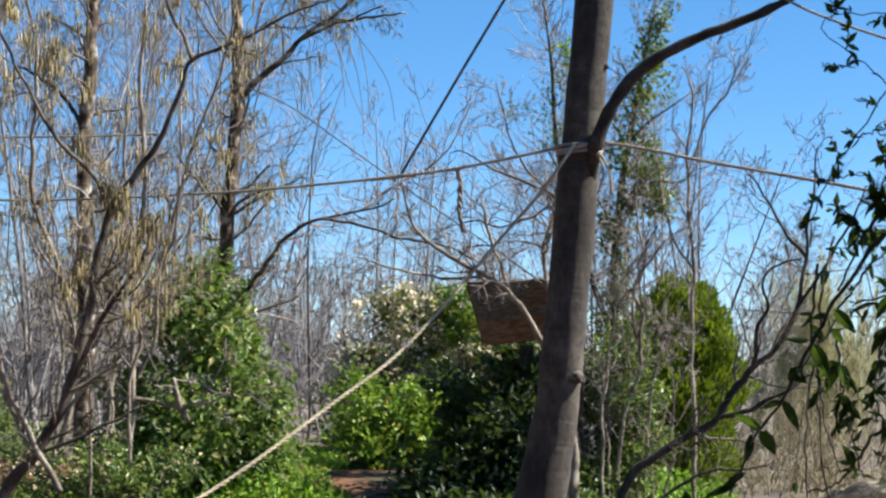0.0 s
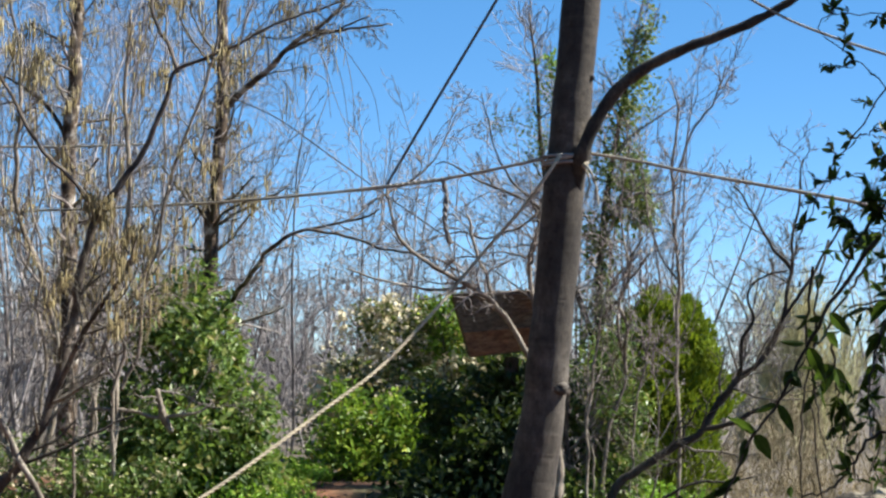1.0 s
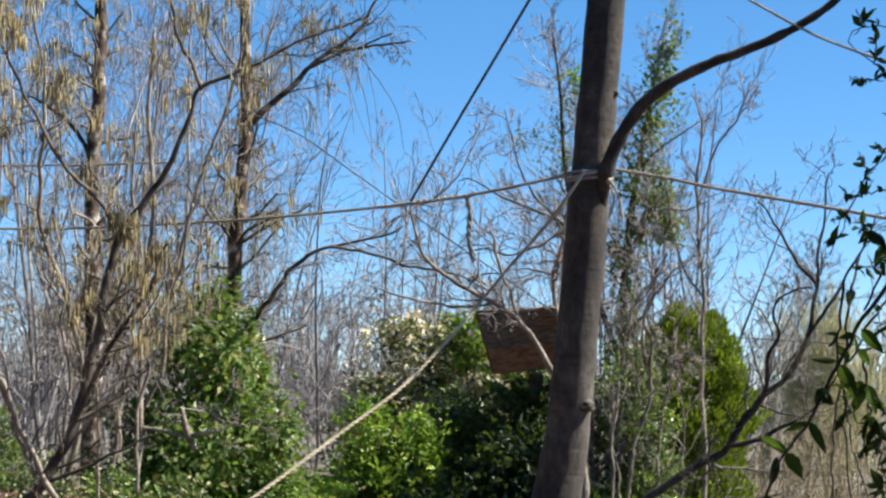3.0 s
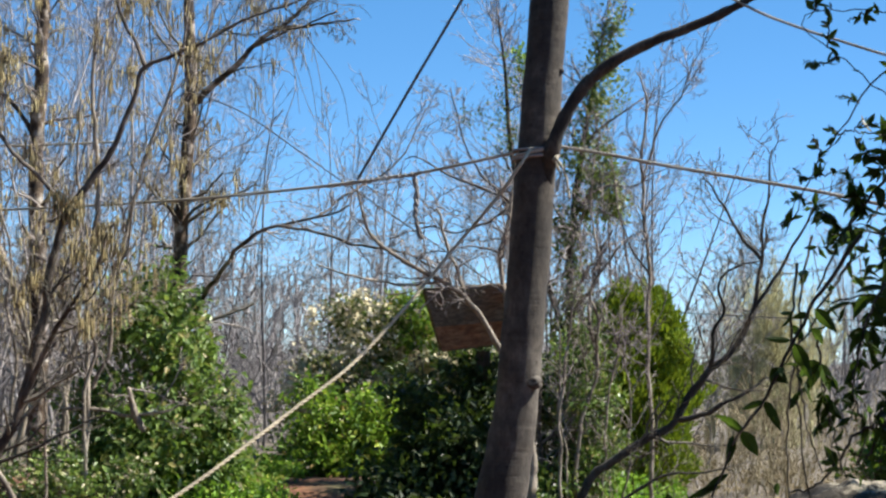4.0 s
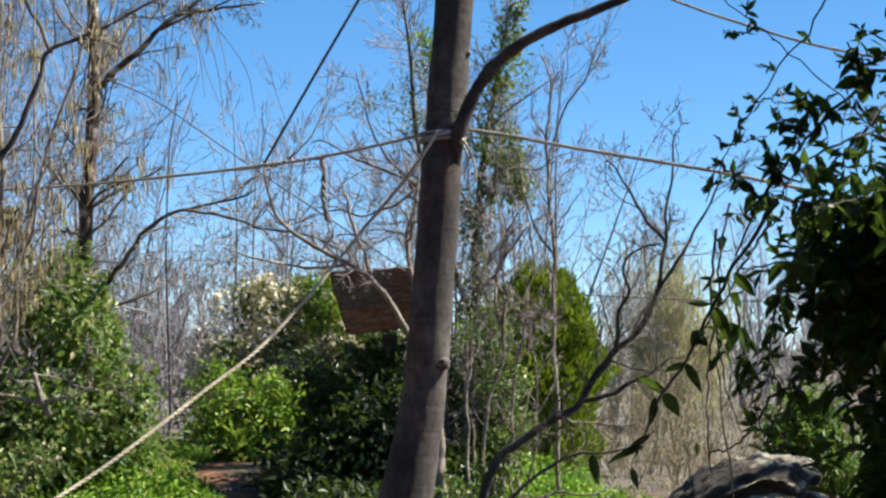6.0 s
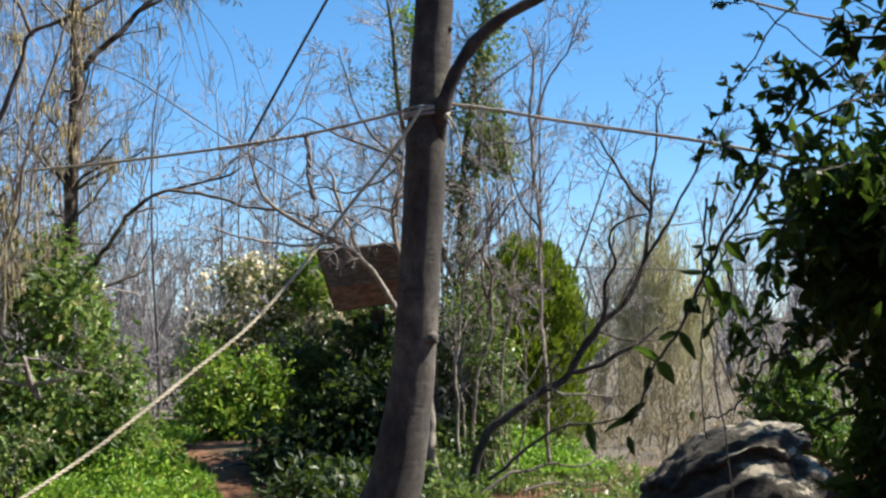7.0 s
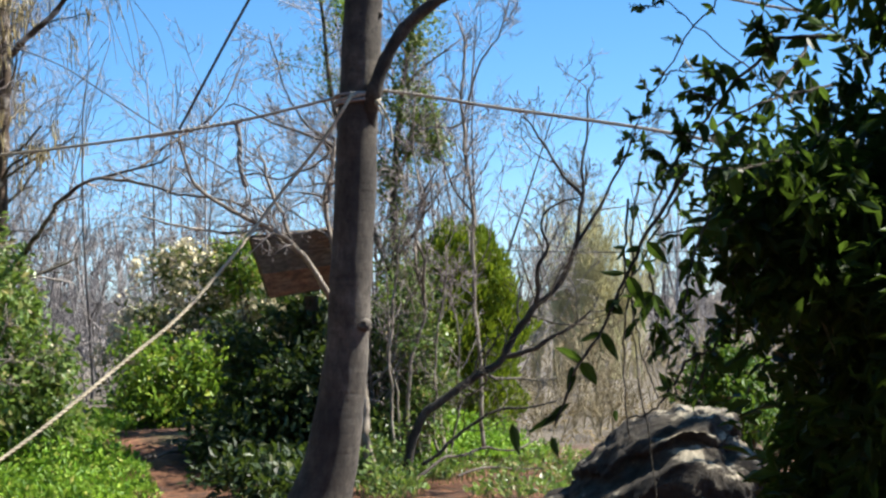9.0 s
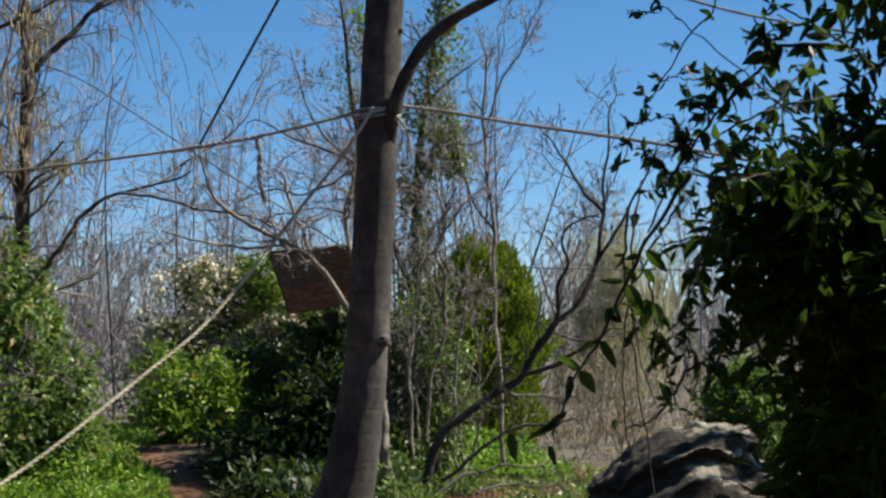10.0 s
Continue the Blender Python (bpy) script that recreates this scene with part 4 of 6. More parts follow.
def hanging_twigs():
    rng = np.random.default_rng(44)
    t = thing("hanging_twigs", (-2.46, 18.50, 4.70), "long thin bare twigs hanging from the birch limb", "twig")
    for run in ([(-2.61, 18.60, 4.81), (-2.45, 18.50, 4.53), (-2.34, 18.50, 4.20), (-2.21, 18.50, 3.89)], [(-2.46, 18.50, 4.78), (-2.28, 18.40, 4.41), (-2.20, 18.40, 4.02), (-2.17, 18.40, 3.69)], [(-2.35, 18.50, 4.78), (-2.10, 18.40, 4.46), (-1.94, 18.40, 4.19), (-1.87, 18.40, 3.83)], [(-2.53, 18.60, 4.77), (-2.43, 18.60, 4.38), (-2.38, 18.60, 3.99)], [(-2.28, 18.50, 4.78), (-2.15, 18.40, 4.24), (-2.13, 18.40, 3.83)], [(-2.69, 18.60, 4.71), (-2.74, 18.60, 4.37), (-2.70, 18.60, 4.07)]):
        q = spline(run, 14)
        part("twig", tubes(q[None], np.linspace(0.0042, 0.0025, 14)[None], 4), M_TWIG, t)


hanging_twigs()
MID = [dict(dense=5.6, span=(0.1, 1), angle=(0.5, 1.2), fixed=0.7, thick=0.5, k=7, up=0.03, wob=0.28, least=0.0045),
       dict(count=6, span=(0.15, 1), angle=(0.4, 1.0), length=0.5, thick=0.55, k=6, up=0.03, wob=0.28, least=0.003),
       dict(count=5, span=(0.2, 1), angle=(0.4, 1.0), length=0.5, thick=0.6, k=4, up=0.03, wob=0.26, least=0.0022)]
bare_tree("bare_tree", flat((-3.66, 19.60, 0.23)), [
    ([(-3.88, 19.60, -0.07), (-3.66, 19.40, 1.68), (-3.35, 18.90, 2.17), (-3.02, 18.20, 2.48), (-2.69, 17.50, 2.70), (-2.42, 17.40, 2.81), (-2.04, 17.30, 2.88), (-1.73, 17.20, 2.99)], [0.04, 0.034, 0.024, 0.021, 0.018, 0.014, 0.011, 0.007]),
    ([(-2.42, 17.40, 2.81), (-2.03, 17.20, 2.73), (-1.71, 17.10, 2.65), (-1.24, 17.00, 2.53), (-0.93, 17.00, 2.41)], [0.016, 0.014, 0.012, 0.01, 0.007]),
    ([(-2.04, 17.30, 2.88), (-1.72, 17.60, 3.18), (-1.37, 17.80, 3.42), (-1.23, 17.90, 3.69), (-1.09, 18.00, 3.98)], [0.012, 0.011, 0.009, 0.007, 0.004])],
    MID, 35, "bare grey tree with arching thin limbs", M_HAZEL, M_TWIG_GREY)
bare_tree("bare_tree", flat((-0.09, 17.00, 0.25)), [
    ([(-0.03, 17.00, 0.11), (-0.16, 17.00, 1.25), (-0.41, 16.90, 1.79), (-0.64, 16.80, 2.13), (-0.86, 16.70, 2.30), (-1.21, 16.60, 2.46), (-1.48, 16.60, 2.68), (-1.58, 16.60, 2.95), (-1.61, 16.60, 3.14)], [0.05, 0.045, 0.026, 0.024, 0.021, 0.018, 0.015, 0.011, 0.008]),
    ([(-0.64, 16.80, 2.13), (-0.78, 16.90, 2.48), (-0.88, 16.90, 2.78), (-0.94, 16.90, 2.94)], [0.018, 0.017, 0.014, 0.009]),
    ([(-0.86, 16.70, 2.30), (-1.25, 16.60, 2.26), (-1.64, 16.50, 2.35), (-1.93, 16.40, 2.41)], [0.014, 0.012, 0.01, 0.007]),
    ([(-0.16, 17.00, 1.25), (-0.38, 17.00, 2.39), (-0.31, 17.00, 2.75), (-0.27, 17.00, 3.10)], [0.03, 0.022, 0.018, 0.01])],
    [dict(MID[0], span=(0.5, 1))] + MID[1:], 36, "bare tree with pale limbs arching over the box", M_PALE, M_TWIG_GREY)
bare_tree("bare_tree", flat((0.02, 18.50, 0.1)), [
    ([(0.02, 18.50, -0.1), (-0.02, 18.50, 1.4), (-0.12, 18.50, 2.5), (-0.30, 18.40, 3.10), (-0.56, 18.40, 3.25), (-0.81, 18.40, 3.33), (-1.17, 18.40, 3.54), (-1.33, 18.40, 3.53)], [0.03, 0.026, 0.02, 0.015, 0.013, 0.011, 0.008, 0.005]),
    ([(-0.12, 18.50, 2.5), (-0.40, 18.60, 3.19), (-0.58, 18.60, 3.38), (-0.77, 18.60, 3.68), (-0.91, 18.60, 4.26)], [0.016, 0.013, 0.011, 0.009, 0.005]),
    ([(-0.30, 18.40, 3.10), (-0.50, 18.3, 2.95), (-0.84, 18.2, 2.80), (-1.10, 18.2, 2.86), (-1.45, 18.1, 2.74)], [0.014, 0.012, 0.01, 0.008, 0.005])],
    MID, 45, "thin bare tree with bent twigs behind the trunk", M_HAZEL, M_TWIG_GREY)
RT = [dict(dense=5.8, span=(0.3, 1), angle=(0.5, 1.1), fixed=0.75, thick=0.4, k=7, up=0.1, wob=0.26, least=0.0045),
      dict(count=7, span=(0.15, 1), angle=(0.4, 1.0), length=0.45, thick=0.5, k=6, up=0.05, wob=0.28, least=0.003),
      dict(count=4, span=(0.2, 1), angle=(0.4, 0.9), length=0.45, thick=0.6, k=4, up=0.05, wob=0.2, least=0.0025)]
bare_tree("crooked_tree", flat((0.27, 17.50, -0.08)), [
    ([(0.25, 17.50, -0.28), (0.37, 17.50, 0.33), (0.51, 17.50, 0.61), (0.87, 17.50, 0.85), (1.22, 17.50, 1.09), (1.39, 17.50, 1.38), (1.52, 17.50, 1.56), (1.74, 17.50, 1.72), (1.89, 17.50, 2.10), (1.98, 17.50, 2.54), (1.97, 17.50, 2.82), (2.05, 17.50, 3.23), (2.07, 17.50, 3.54)], [0.055, 0.044, 0.04, 0.037, 0.034, 0.031, 0.028, 0.025, 0.021, 0.017, 0.014, 0.01, 0.006]),
    ([(1.52, 17.50, 1.56), (1.53, 17.40, 1.84), (1.63, 17.40, 2.09), (1.59, 17.40, 2.30), (1.67, 17.40, 2.45), (1.95, 17.40, 2.53)], [0.022, 0.018, 0.015, 0.012, 0.01, 0.007])] + [
    ([(1.98, 17.50, 2.54), (1.78, 17.50, 2.72), (1.65, 17.50, 3.02), (1.44, 17.50, 3.28)], [0.018, 0.015, 0.011, 0.007]),
    ([(1.89, 17.50, 2.10), (2.16, 17.50, 2.47), (2.36, 17.50, 2.83), (2.51, 17.50, 3.19)], [0.018, 0.015, 0.011, 0.007]),
    ([(1.22, 17.50, 1.09), (1.51, 17.40, 1.15), (1.80, 17.30, 1.34), (2.00, 17.30, 1.49)], [0.028, 0.022, 0.016, 0.008]),
    ([(0.43, 17.00, 0.17), (0.94, 17.00, 0.55), (1.34, 17.00, 0.64), (1.64, 17.00, 0.71)], [0.018, 0.014, 0.01, 0.006])],
    RT, 37, "crooked bare tree with a bent leaning trunk", M_LIMB, M_TWIG)
bare_tree("sapling", flat((1.09, 19.00, 0.13)), [
    ([(1.10, 19.00, 0.13), (1.07, 19.00, 1.01), (1.04, 19.00, 1.79), (1.04, 19.00, 2.46), (0.98, 19.00, 3.29), (0.95, 19.00, 3.69), (1.01, 19.00, 4.14), (0.91, 19.00, 4.48)], [0.022, 0.021, 0.02, 0.019, 0.017, 0.014, 0.011, 0.007]),
    ([(0.97, 19.00, 3.46), (1.11, 19.00, 3.86), (1.33, 19.00, 4.20), (1.49, 19.00, 4.60)], [0.013, 0.011, 0.009, 0.006]),
    ([(1.04, 19.00, 2.46), (0.85, 19.00, 2.79), (0.73, 19.00, 3.18), (0.67, 19.00, 3.74)], [0.013, 0.011, 0.009, 0.006])],
    RT, 38, "thin upright bare sapling in front of the conifer", M_PALE, M_TWIG_GREY, category="sapling")
bare_tree("sapling", flat((0.36, 18.20, 0.01)), [
    ([(0.31, 18.20, 0.01), (0.37, 18.20, 0.91), (0.52, 18.20, 1.56), (0.45, 18.20, 2.09), (0.55, 18.20, 2.52), (0.44, 18.20, 3.11), (0.58, 18.20, 3.92)], [0.02028, 0.01872, 0.0156, 0.01326, 0.01092, 0.00858, 0.00468]),
    ([(0.17, 18.00, 0.02), (0.19, 18.00, 1.23), (0.27, 18.00, 1.97), (0.39, 18.00, 2.40), (0.65, 18.00, 2.72)], [0.0156, 0.01404, 0.0117, 0.00936, 0.00546]),
    ([(0.52, 18.20, 1.56), (0.53, 18.10, 1.98), (0.47, 18.10, 2.30), (0.75, 18.00, 2.73)], [0.02028, 0.0156, 0.01248, 0.0078])] + [
    ([(0.65, 18.30, 0.01), (0.59, 18.30, 0.60), (0.63, 18.30, 1.24), (0.73, 18.30, 1.78), (0.75, 18.30, 2.21)], [0.01404, 0.01248, 0.01092, 0.00858, 0.00468]),
    ([(0.22, 18.10, 0.02), (0.25, 18.10, 0.70), (0.16, 18.10, 1.23), (0.18, 18.10, 1.71), (0.11, 18.10, 2.08)], [0.0117, 0.01092, 0.00936, 0.0078, 0.00468]),
    ([(0.44, 18.40, -0.00), (0.47, 18.40, 0.59), (0.41, 18.40, 1.12), (0.43, 18.40, 1.50), (0.35, 18.40, 1.98)], [0.01248, 0.01092, 0.00936, 0.0078, 0.00468]),
    ([(0.74, 18.50, -0.00), (0.84, 18.50, 0.70), (0.85, 18.50, 1.29), (0.79, 18.50, 1.78)], [0.0117, 0.01014, 0.00858, 0.00546])],
    RT, 39, "cluster of slender pale bare stems beside the trunk", M_PALE, M_TWIG_GREY, category="sapling")


def ivy_tree():
    rng = np.random.default_rng(41)
    base = flat((0.37, 20.50, -0.01))
    t = thing("ivy_tree", base, "slim bare tree with ivy climbing up its stems", "tree")
    P, R = [], []
    for pts, rad in (([(0.37, 20.50, -0.01), (0.30, 20.50, 1.78), (0.31, 20.50, 2.99), (0.42, 20.50, 3.90), (0.58, 20.50, 4.82), (0.69, 20.50, 5.43)], [0.06, 0.05, 0.04, 0.03, 0.02, 0.008]),
                     ([(0.30, 20.50, 1.78), (-0.11, 20.60, 2.87), (-0.34, 20.60, 3.84), (-0.42, 20.60, 4.70), (-0.52, 20.60, 5.44)], [0.035, 0.03, 0.025, 0.018, 0.008])):
        a, b = main_stem(pts, rad, 24)
        part("trunk" if not P else "limb", tubes(a, b, 8, True), M_HAZEL, t)
        P.append(a)
        R.append(b)
    P, R = np.concatenate(P), np.concatenate(R)
    gens = []
    for lv in (dict(count=22, span=(0.25, 1), angle=(0.4, 1.1), length=0.24, thick=0.5, k=6, up=0.1, wob=0.25, least=0.0045),
               dict(count=7, span=(0.15, 1), angle=(0.4, 1.0), length=0.5, thick=0.5, k=5, up=0.08, wob=0.25, least=0.0035),
               dict(count=4, span=(0.15, 1), angle=(0.4, 1.0), length=0.5, thick=0.5, k=4, up=0.05, wob=0.25, least=0.0028)):
        P, R = grow(P, R, rng=rng, **lv)
        gens.append((P, R))
    branches(gens, M_TWIG_GREY, t)
    lobes = [lob((0.50, 20.40, 3.62), 0.32, 0.3, 0.46), lob((0.64, 20.40, 3.28), 0.27, 0.3, 0.32), lob((0.34, 20.40, 2.85), 0.2, 0.25, 0.42), lob((0.46, 20.40, 4.31), 0.2, 0.25, 0.4), lob((0.62, 20.40, 4.85), 0.17, 0.2, 0.38), lob((0.76, 20.40, 5.30), 0.09, 0.15, 0.42), lob((0.24, 20.40, 2.14), 0.17, 0.2, 0.45)]
    part("ivy", leaf_cloud(lobes, 3600, 0.06, rng, 0.3, 0.05, 0.6, 0.05), M_LEAF_IVY, t, kind="stuff", smooth=False)
    thin = [lob((-0.30, 20.50, 4.62), 0.2, 0.2, 0.26), lob((-0.46, 20.50, 4.2), 0.36, 0.25, 0.3), lob((-0.2, 20.50, 3.85), 0.24, 0.25, 0.4), lob((0.6, 20.5, 4.6), 0.3, 0.3, 0.7)]
    part("budding_leaves", leaf_cloud(thin, 1900, 0.042, rng, 0.0, 0.05, 0.5, 0.06), M_LEAF_IVY, t, "sparse small olive leaves", "stuff", smooth=False)
    part("young_leaves", leaf_cloud([lob((-0.22, 20.50, 4.86), 0.13, 0.2, 0.15), lob((-0.10, 20.50, 4.70), 0.1, 0.2, 0.12)], 260, 0.065, rng, 0.0, 0.1, 0.5, 0.03), M_LEAF_LIME, t, "fresh lime-green leaves", "stuff", smooth=False)


ivy_tree()


# ------------------------------------------------------------------ the woods behind
def woods(name, x_range, y_range, count, height, seed, label, twig, levels, lean=0.08, radius=0.05):
    rng = np.random.default_rng(seed)
    foot = np.stack([rng.uniform(*x_range, count), rng.uniform(*y_range, count), np.full(count, -0.1)], 1)
    hgt = rng.uniform(*height, count)
    # a clearing in the wood beside the conifer lets the sky through
    hgt *= np.where(abs(foot[:, 0] / foot[:, 1] - 0.075) < 0.014, np.where(foot[:, 1] > 33, 0.42, 0.7), 1.0)
    d = unit(np.stack([rng.normal(0, lean, count), rng.normal(0, lean, count), np.ones(count)], 1))
    pts = [foot]
    for _ in range(7):
        d = unit(d + rng.normal(0, 0.07, (count, 3)) + np.array([0, 0, 0.05]))
        pts.append(pts[-1] + d * (hgt / 7)[:, None])
    P = np.stack(pts, 1)
    R = (radius * hgt / np.mean(hgt))[:, None] * np.linspace(1, 0.25, 8)
    gen = [tubes(P, R, 5)]
    for lv in levels:
        P, R = grow(P, R, rng=rng, **lv)
        gen.append(tubes(P, R, 3))
    ob = part(name, join(*gen), twig, None)
    tagged(ob, label, "woodland", "", "stuff")


WD = [dict(count=11, span=(0.12, 1), angle=(0.35, 0.9), length=0.42, thick=0.5, k=6, up=0.05, wob=0.26, least=0.006),
      dict(count=8, span=(0.15, 1), angle=(0.4, 0.9), length=0.45, thick=0.5, k=5, up=0.04, wob=0.28, least=0.0045),
      dict(count=3, span=(0.2, 1), angle=(0.4, 0.9), length=0.5, thick=0.6, k=4, up=0.03, wob=0.26, least=0.0035)]
BR = [dict(count=7, span=(0.05, 1), angle=(0.3, 0.8), length=0.5, thick=0.6, k=5, up=0.08, wob=0.2, least=0.007),
      dict(count=6, span=(0.1, 1), angle=(0.3, 0.8), length=0.5, thick=0.6, k=4, up=0.05, wob=0.2, least=0.0055)]
BF = [dict(count=8, span=(0.05, 1), angle=(0.3, 0.9), length=0.5, thick=0.55, k=5, up=0.06, wob=0.26, least=0.005),
      dict(count=7, span=(0.1, 1), angle=(0.3, 0.9), length=0.5, thick=0.55, k=4, up=0.03, wob=0.26, least=0.0035)]
woods("near_woods", (-9.2, -5.0), (24, 32), 30, (5.5, 9.0), 51, "bare grey-brown trees of the wood behind the hazels", M_TWIG_FAR, WD[:2] + [dict(WD[2], count=5)], 0.12, 0.03)
woods("near_woods", (-3.8, -0.8), (25, 31), 9, (4.0, 5.2), 52, "bare grey trees standing behind the bushes", M_TWIG_FAR, WD, 0.15, 0.026)
woods("near_woods", (-0.9, 1.6), (25, 30), 13, (4.6, 6.0), 57, "taller bare trees behind the leaning trunk", M_TWIG_FAR, WD, 0.12, 0.026)
woods("near_woods", (0.9, 2.2), (25, 30), 11, (3.6, 5.4), 53, "bare grey-brown trees beside the conifer", M_TWIG_FAR, WD, 0.15, 0.024)
woods("brushwood", (-1.2, 2.0), (26, 36), 30, (1.2, 2.1), 68, "dense leafless grey brushwood behind the bushes", M_TWIG_FAR, BR, 0.2, 0.014)
woods("brushwood", (-10, -1.0), (26, 36), 125, (1.6, 3.0), 58, "dense leafless grey brushwood at the edge of the wood", M_TWIG_FAR, BR, 0.2, 0.014)
woods("far_woods", (-18, 18), (40, 60), 150, (1.6, 2.5), 54, "distant bare winter woodland", M_TWIG_FAR,
      [dict(count=10, span=(0.05, 1), angle=(0.3, 0.8), length=0.42, thick=0.5, k=5, up=0.1, wob=0.18, least=0.011),
       dict(count=6, span=(0.1, 1), angle=(0.3, 0.8), length=0.5, thick=0.6, k=3, up=0.08, wob=0.18, least=0.009)], 0.15, 0.03)
woods("far_woods", (-15, -1.5), (36, 46), 85, (2.6, 4.4), 60, "grey winter trees seen between the bushes", M_TWIG_FAR, WD[:2], 0.15, 0.035)
woods("far_woods", (6.6, 13.0), (40, 47), 95, (3.0, 4.9), 64, "grey winter trees beyond the boulder", M_TWIG_FAR, WD[:2], 0.12, 0.035)
woods("far_woods", (-40, 40), (70, 95), 150, (2.0, 3.0), 55, "distant bare winter woodland on the skyline", M_TWIG_FAR,
      [dict(count=12, span=(0.02, 1), angle=(0.3, 0.8), length=0.45, thick=0.6, k=4, up=0.12, wob=0.16, least=0.03),
       dict(count=4, span=(0.05, 1), angle=(0.3, 0.8), length=0.5, thick=0.7, k=3, up=0.12, wob=0.16, least=0.025)], 0.15, 0.07)
woods("brushwood", (1.9, 6.5), (25, 30), 60, (0.9, 1.5), 59, "dense tan brushwood beyond the boulder", M_TWIG_TAN, BF, 0.15, 0.009)
woods("brushwood", (1.5, 5.5), (22.3, 25.5), 50, (0.45, 0.9), 67, "low tan brushwood and dead stems", M_TWIG_TAN, BF, 0.25, 0.008)
woods("far_woods", (-38, -1.5), (70, 95), 120, (3.4, 5.4), 69, "distant grey winter wood seen between the bushes", M_TWIG_FAR,
      [dict(count=12, span=(0.02, 1), angle=(0.3, 0.8), length=0.4, thick=0.6, k=4, up=0.12, wob=0.16, least=0.024),
       dict(count=5, span=(0.05, 1), angle=(0.3, 0.8), length=0.5, thick=0.7, k=3, up=0.12, wob=0.16, least=0.018)], 0.15, 0.07)
WX = (4.24, 38.00, 0.88)[0]
woods("willow_thicket", (WX - 1.0, WX + 1.1), (37, 39), 46, (2.1, 3.4), 56, "pale olive willow thicket with fine upright shoots", M_WILLOW,
      [dict(count=15, span=(0.05, 1), angle=(0.2, 0.6), length=0.4, thick=0.4, k=5, up=0.12, wob=0.14, least=0.008),
       dict(count=12, span=(0.1, 1), angle=(0.2, 0.6), length=0.5, thick=0.6, k=3, up=0.1, wob=0.14, least=0.0055)], radius=0.022)


def tree_belt(name, lobes, n, seed, label):
    """Leafy trees added where the path looks away, to hold back sky light."""
    rng = np.random.default_rng(seed)
    ob = part(name, leaf_cloud(lobes, n, 0.5, rng, 0.3, 0.3, 0.6, 0.0), M_LEAF_HOLLY, None, smooth=False)
    tagged(ob, label, "trees", "", "stuff")


brng = np.random.default_rng(80)
tree_belt("tree_belt", [(x, -5.5 + brng.uniform(-1, 1), brng.uniform(3.5, 6.5), 2.4, 1.8, brng.uniform(4.5, 6.5)) for x in np.arange(-14, 9, 2.4)], 12000, 81, "unseen belt of tall dark evergreens added behind the viewer to cut sky light")
tree_belt("tree_belt", [(-12 + brng.uniform(-0.8, 0.8), y, brng.uniform(3.5, 6.5), 1.6, 2.4, brng.uniform(4.5, 6.5)) for y in np.arange(-5, 22, 2.4)], 12000, 82, "unseen belt of tall dark evergreens added beside the clearing to cut sky light")


# ------------------------------------------------------------------ rock
def boulder():
    """A bedded rock: a flat cap slab, a deep hollow under it, a second ledge and an undercut foot."""
    bm = bmesh.new()
    bmesh.ops.create_icosphere(bm, subdivisions=6, radius=1.0)
    bed = ([0.0, 0.3, 0.52, 0.63, 0.70, 0.76, 0.81, 0.87, 0.91, 0.96, 1.0], [1.0, 0.9, 0.84, 0.98, 1.1, 1.08, 0.82, 0.8, 1.0, 1.05, 0.98])
    for v in bm.verts:
        p = v.co.copy()
        x = math.copysign(abs(p.x) ** 0.85, p.x)
        y = math.copysign(abs(p.y) ** 0.8, p.y)
        h = 0.5 + 0.5 * math.copysign(abs(p.z) ** 0.62, p.z)
        wave = 0.05 * noise.noise(Vector((p.x * 2.2, p.y * 2.2, 3.0))) + 0.025 * noise.noise(p * 6)
        out = 1 + (float(np.interp(h + wave, *bed)) - 1) * (0.75 + 0.6 * noise.noise(p * 1.8 + Vector((4, 0, 7))))
        r = out * (1 + 0.16 * noise.noise(p * 1.5 + Vector((3, 1, 0))) + 0.1 * noise.noise(p * 3.4 + Vector((0, 5, 2))) + 0.05 * (0.35 - abs(noise.noise(p * 8))) + 0.03 * noise.noise(p * 21))
        top = 1.0 + 0.055 * noise.noise(p * 2.6 + Vector((1, 2, 3))) + 0.03 * noise.noise(p * 9) + 0.012 * noise.noise(p * 25)
        slope = 1.0 - 0.27 * max(0.0, 0.1 - x) ** 1.2 - 0.1 * max(0.0, x - 0.8)
        v.co = Vector((1.45 + x * r * 0.57, 9.8 + y * r * 0.5, h * top * slope * 1.09 - 0.06))
    V = np.array([v.co[:] for v in bm.verts])
    F = np.array([[v.index for v in f.verts] for f in bm.faces])
    bm.free()
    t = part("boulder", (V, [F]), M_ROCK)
    tagged(t, "dark weathered limestone boulder with pale crusts and sunlight painted on its ledges", "rock")


boulder()


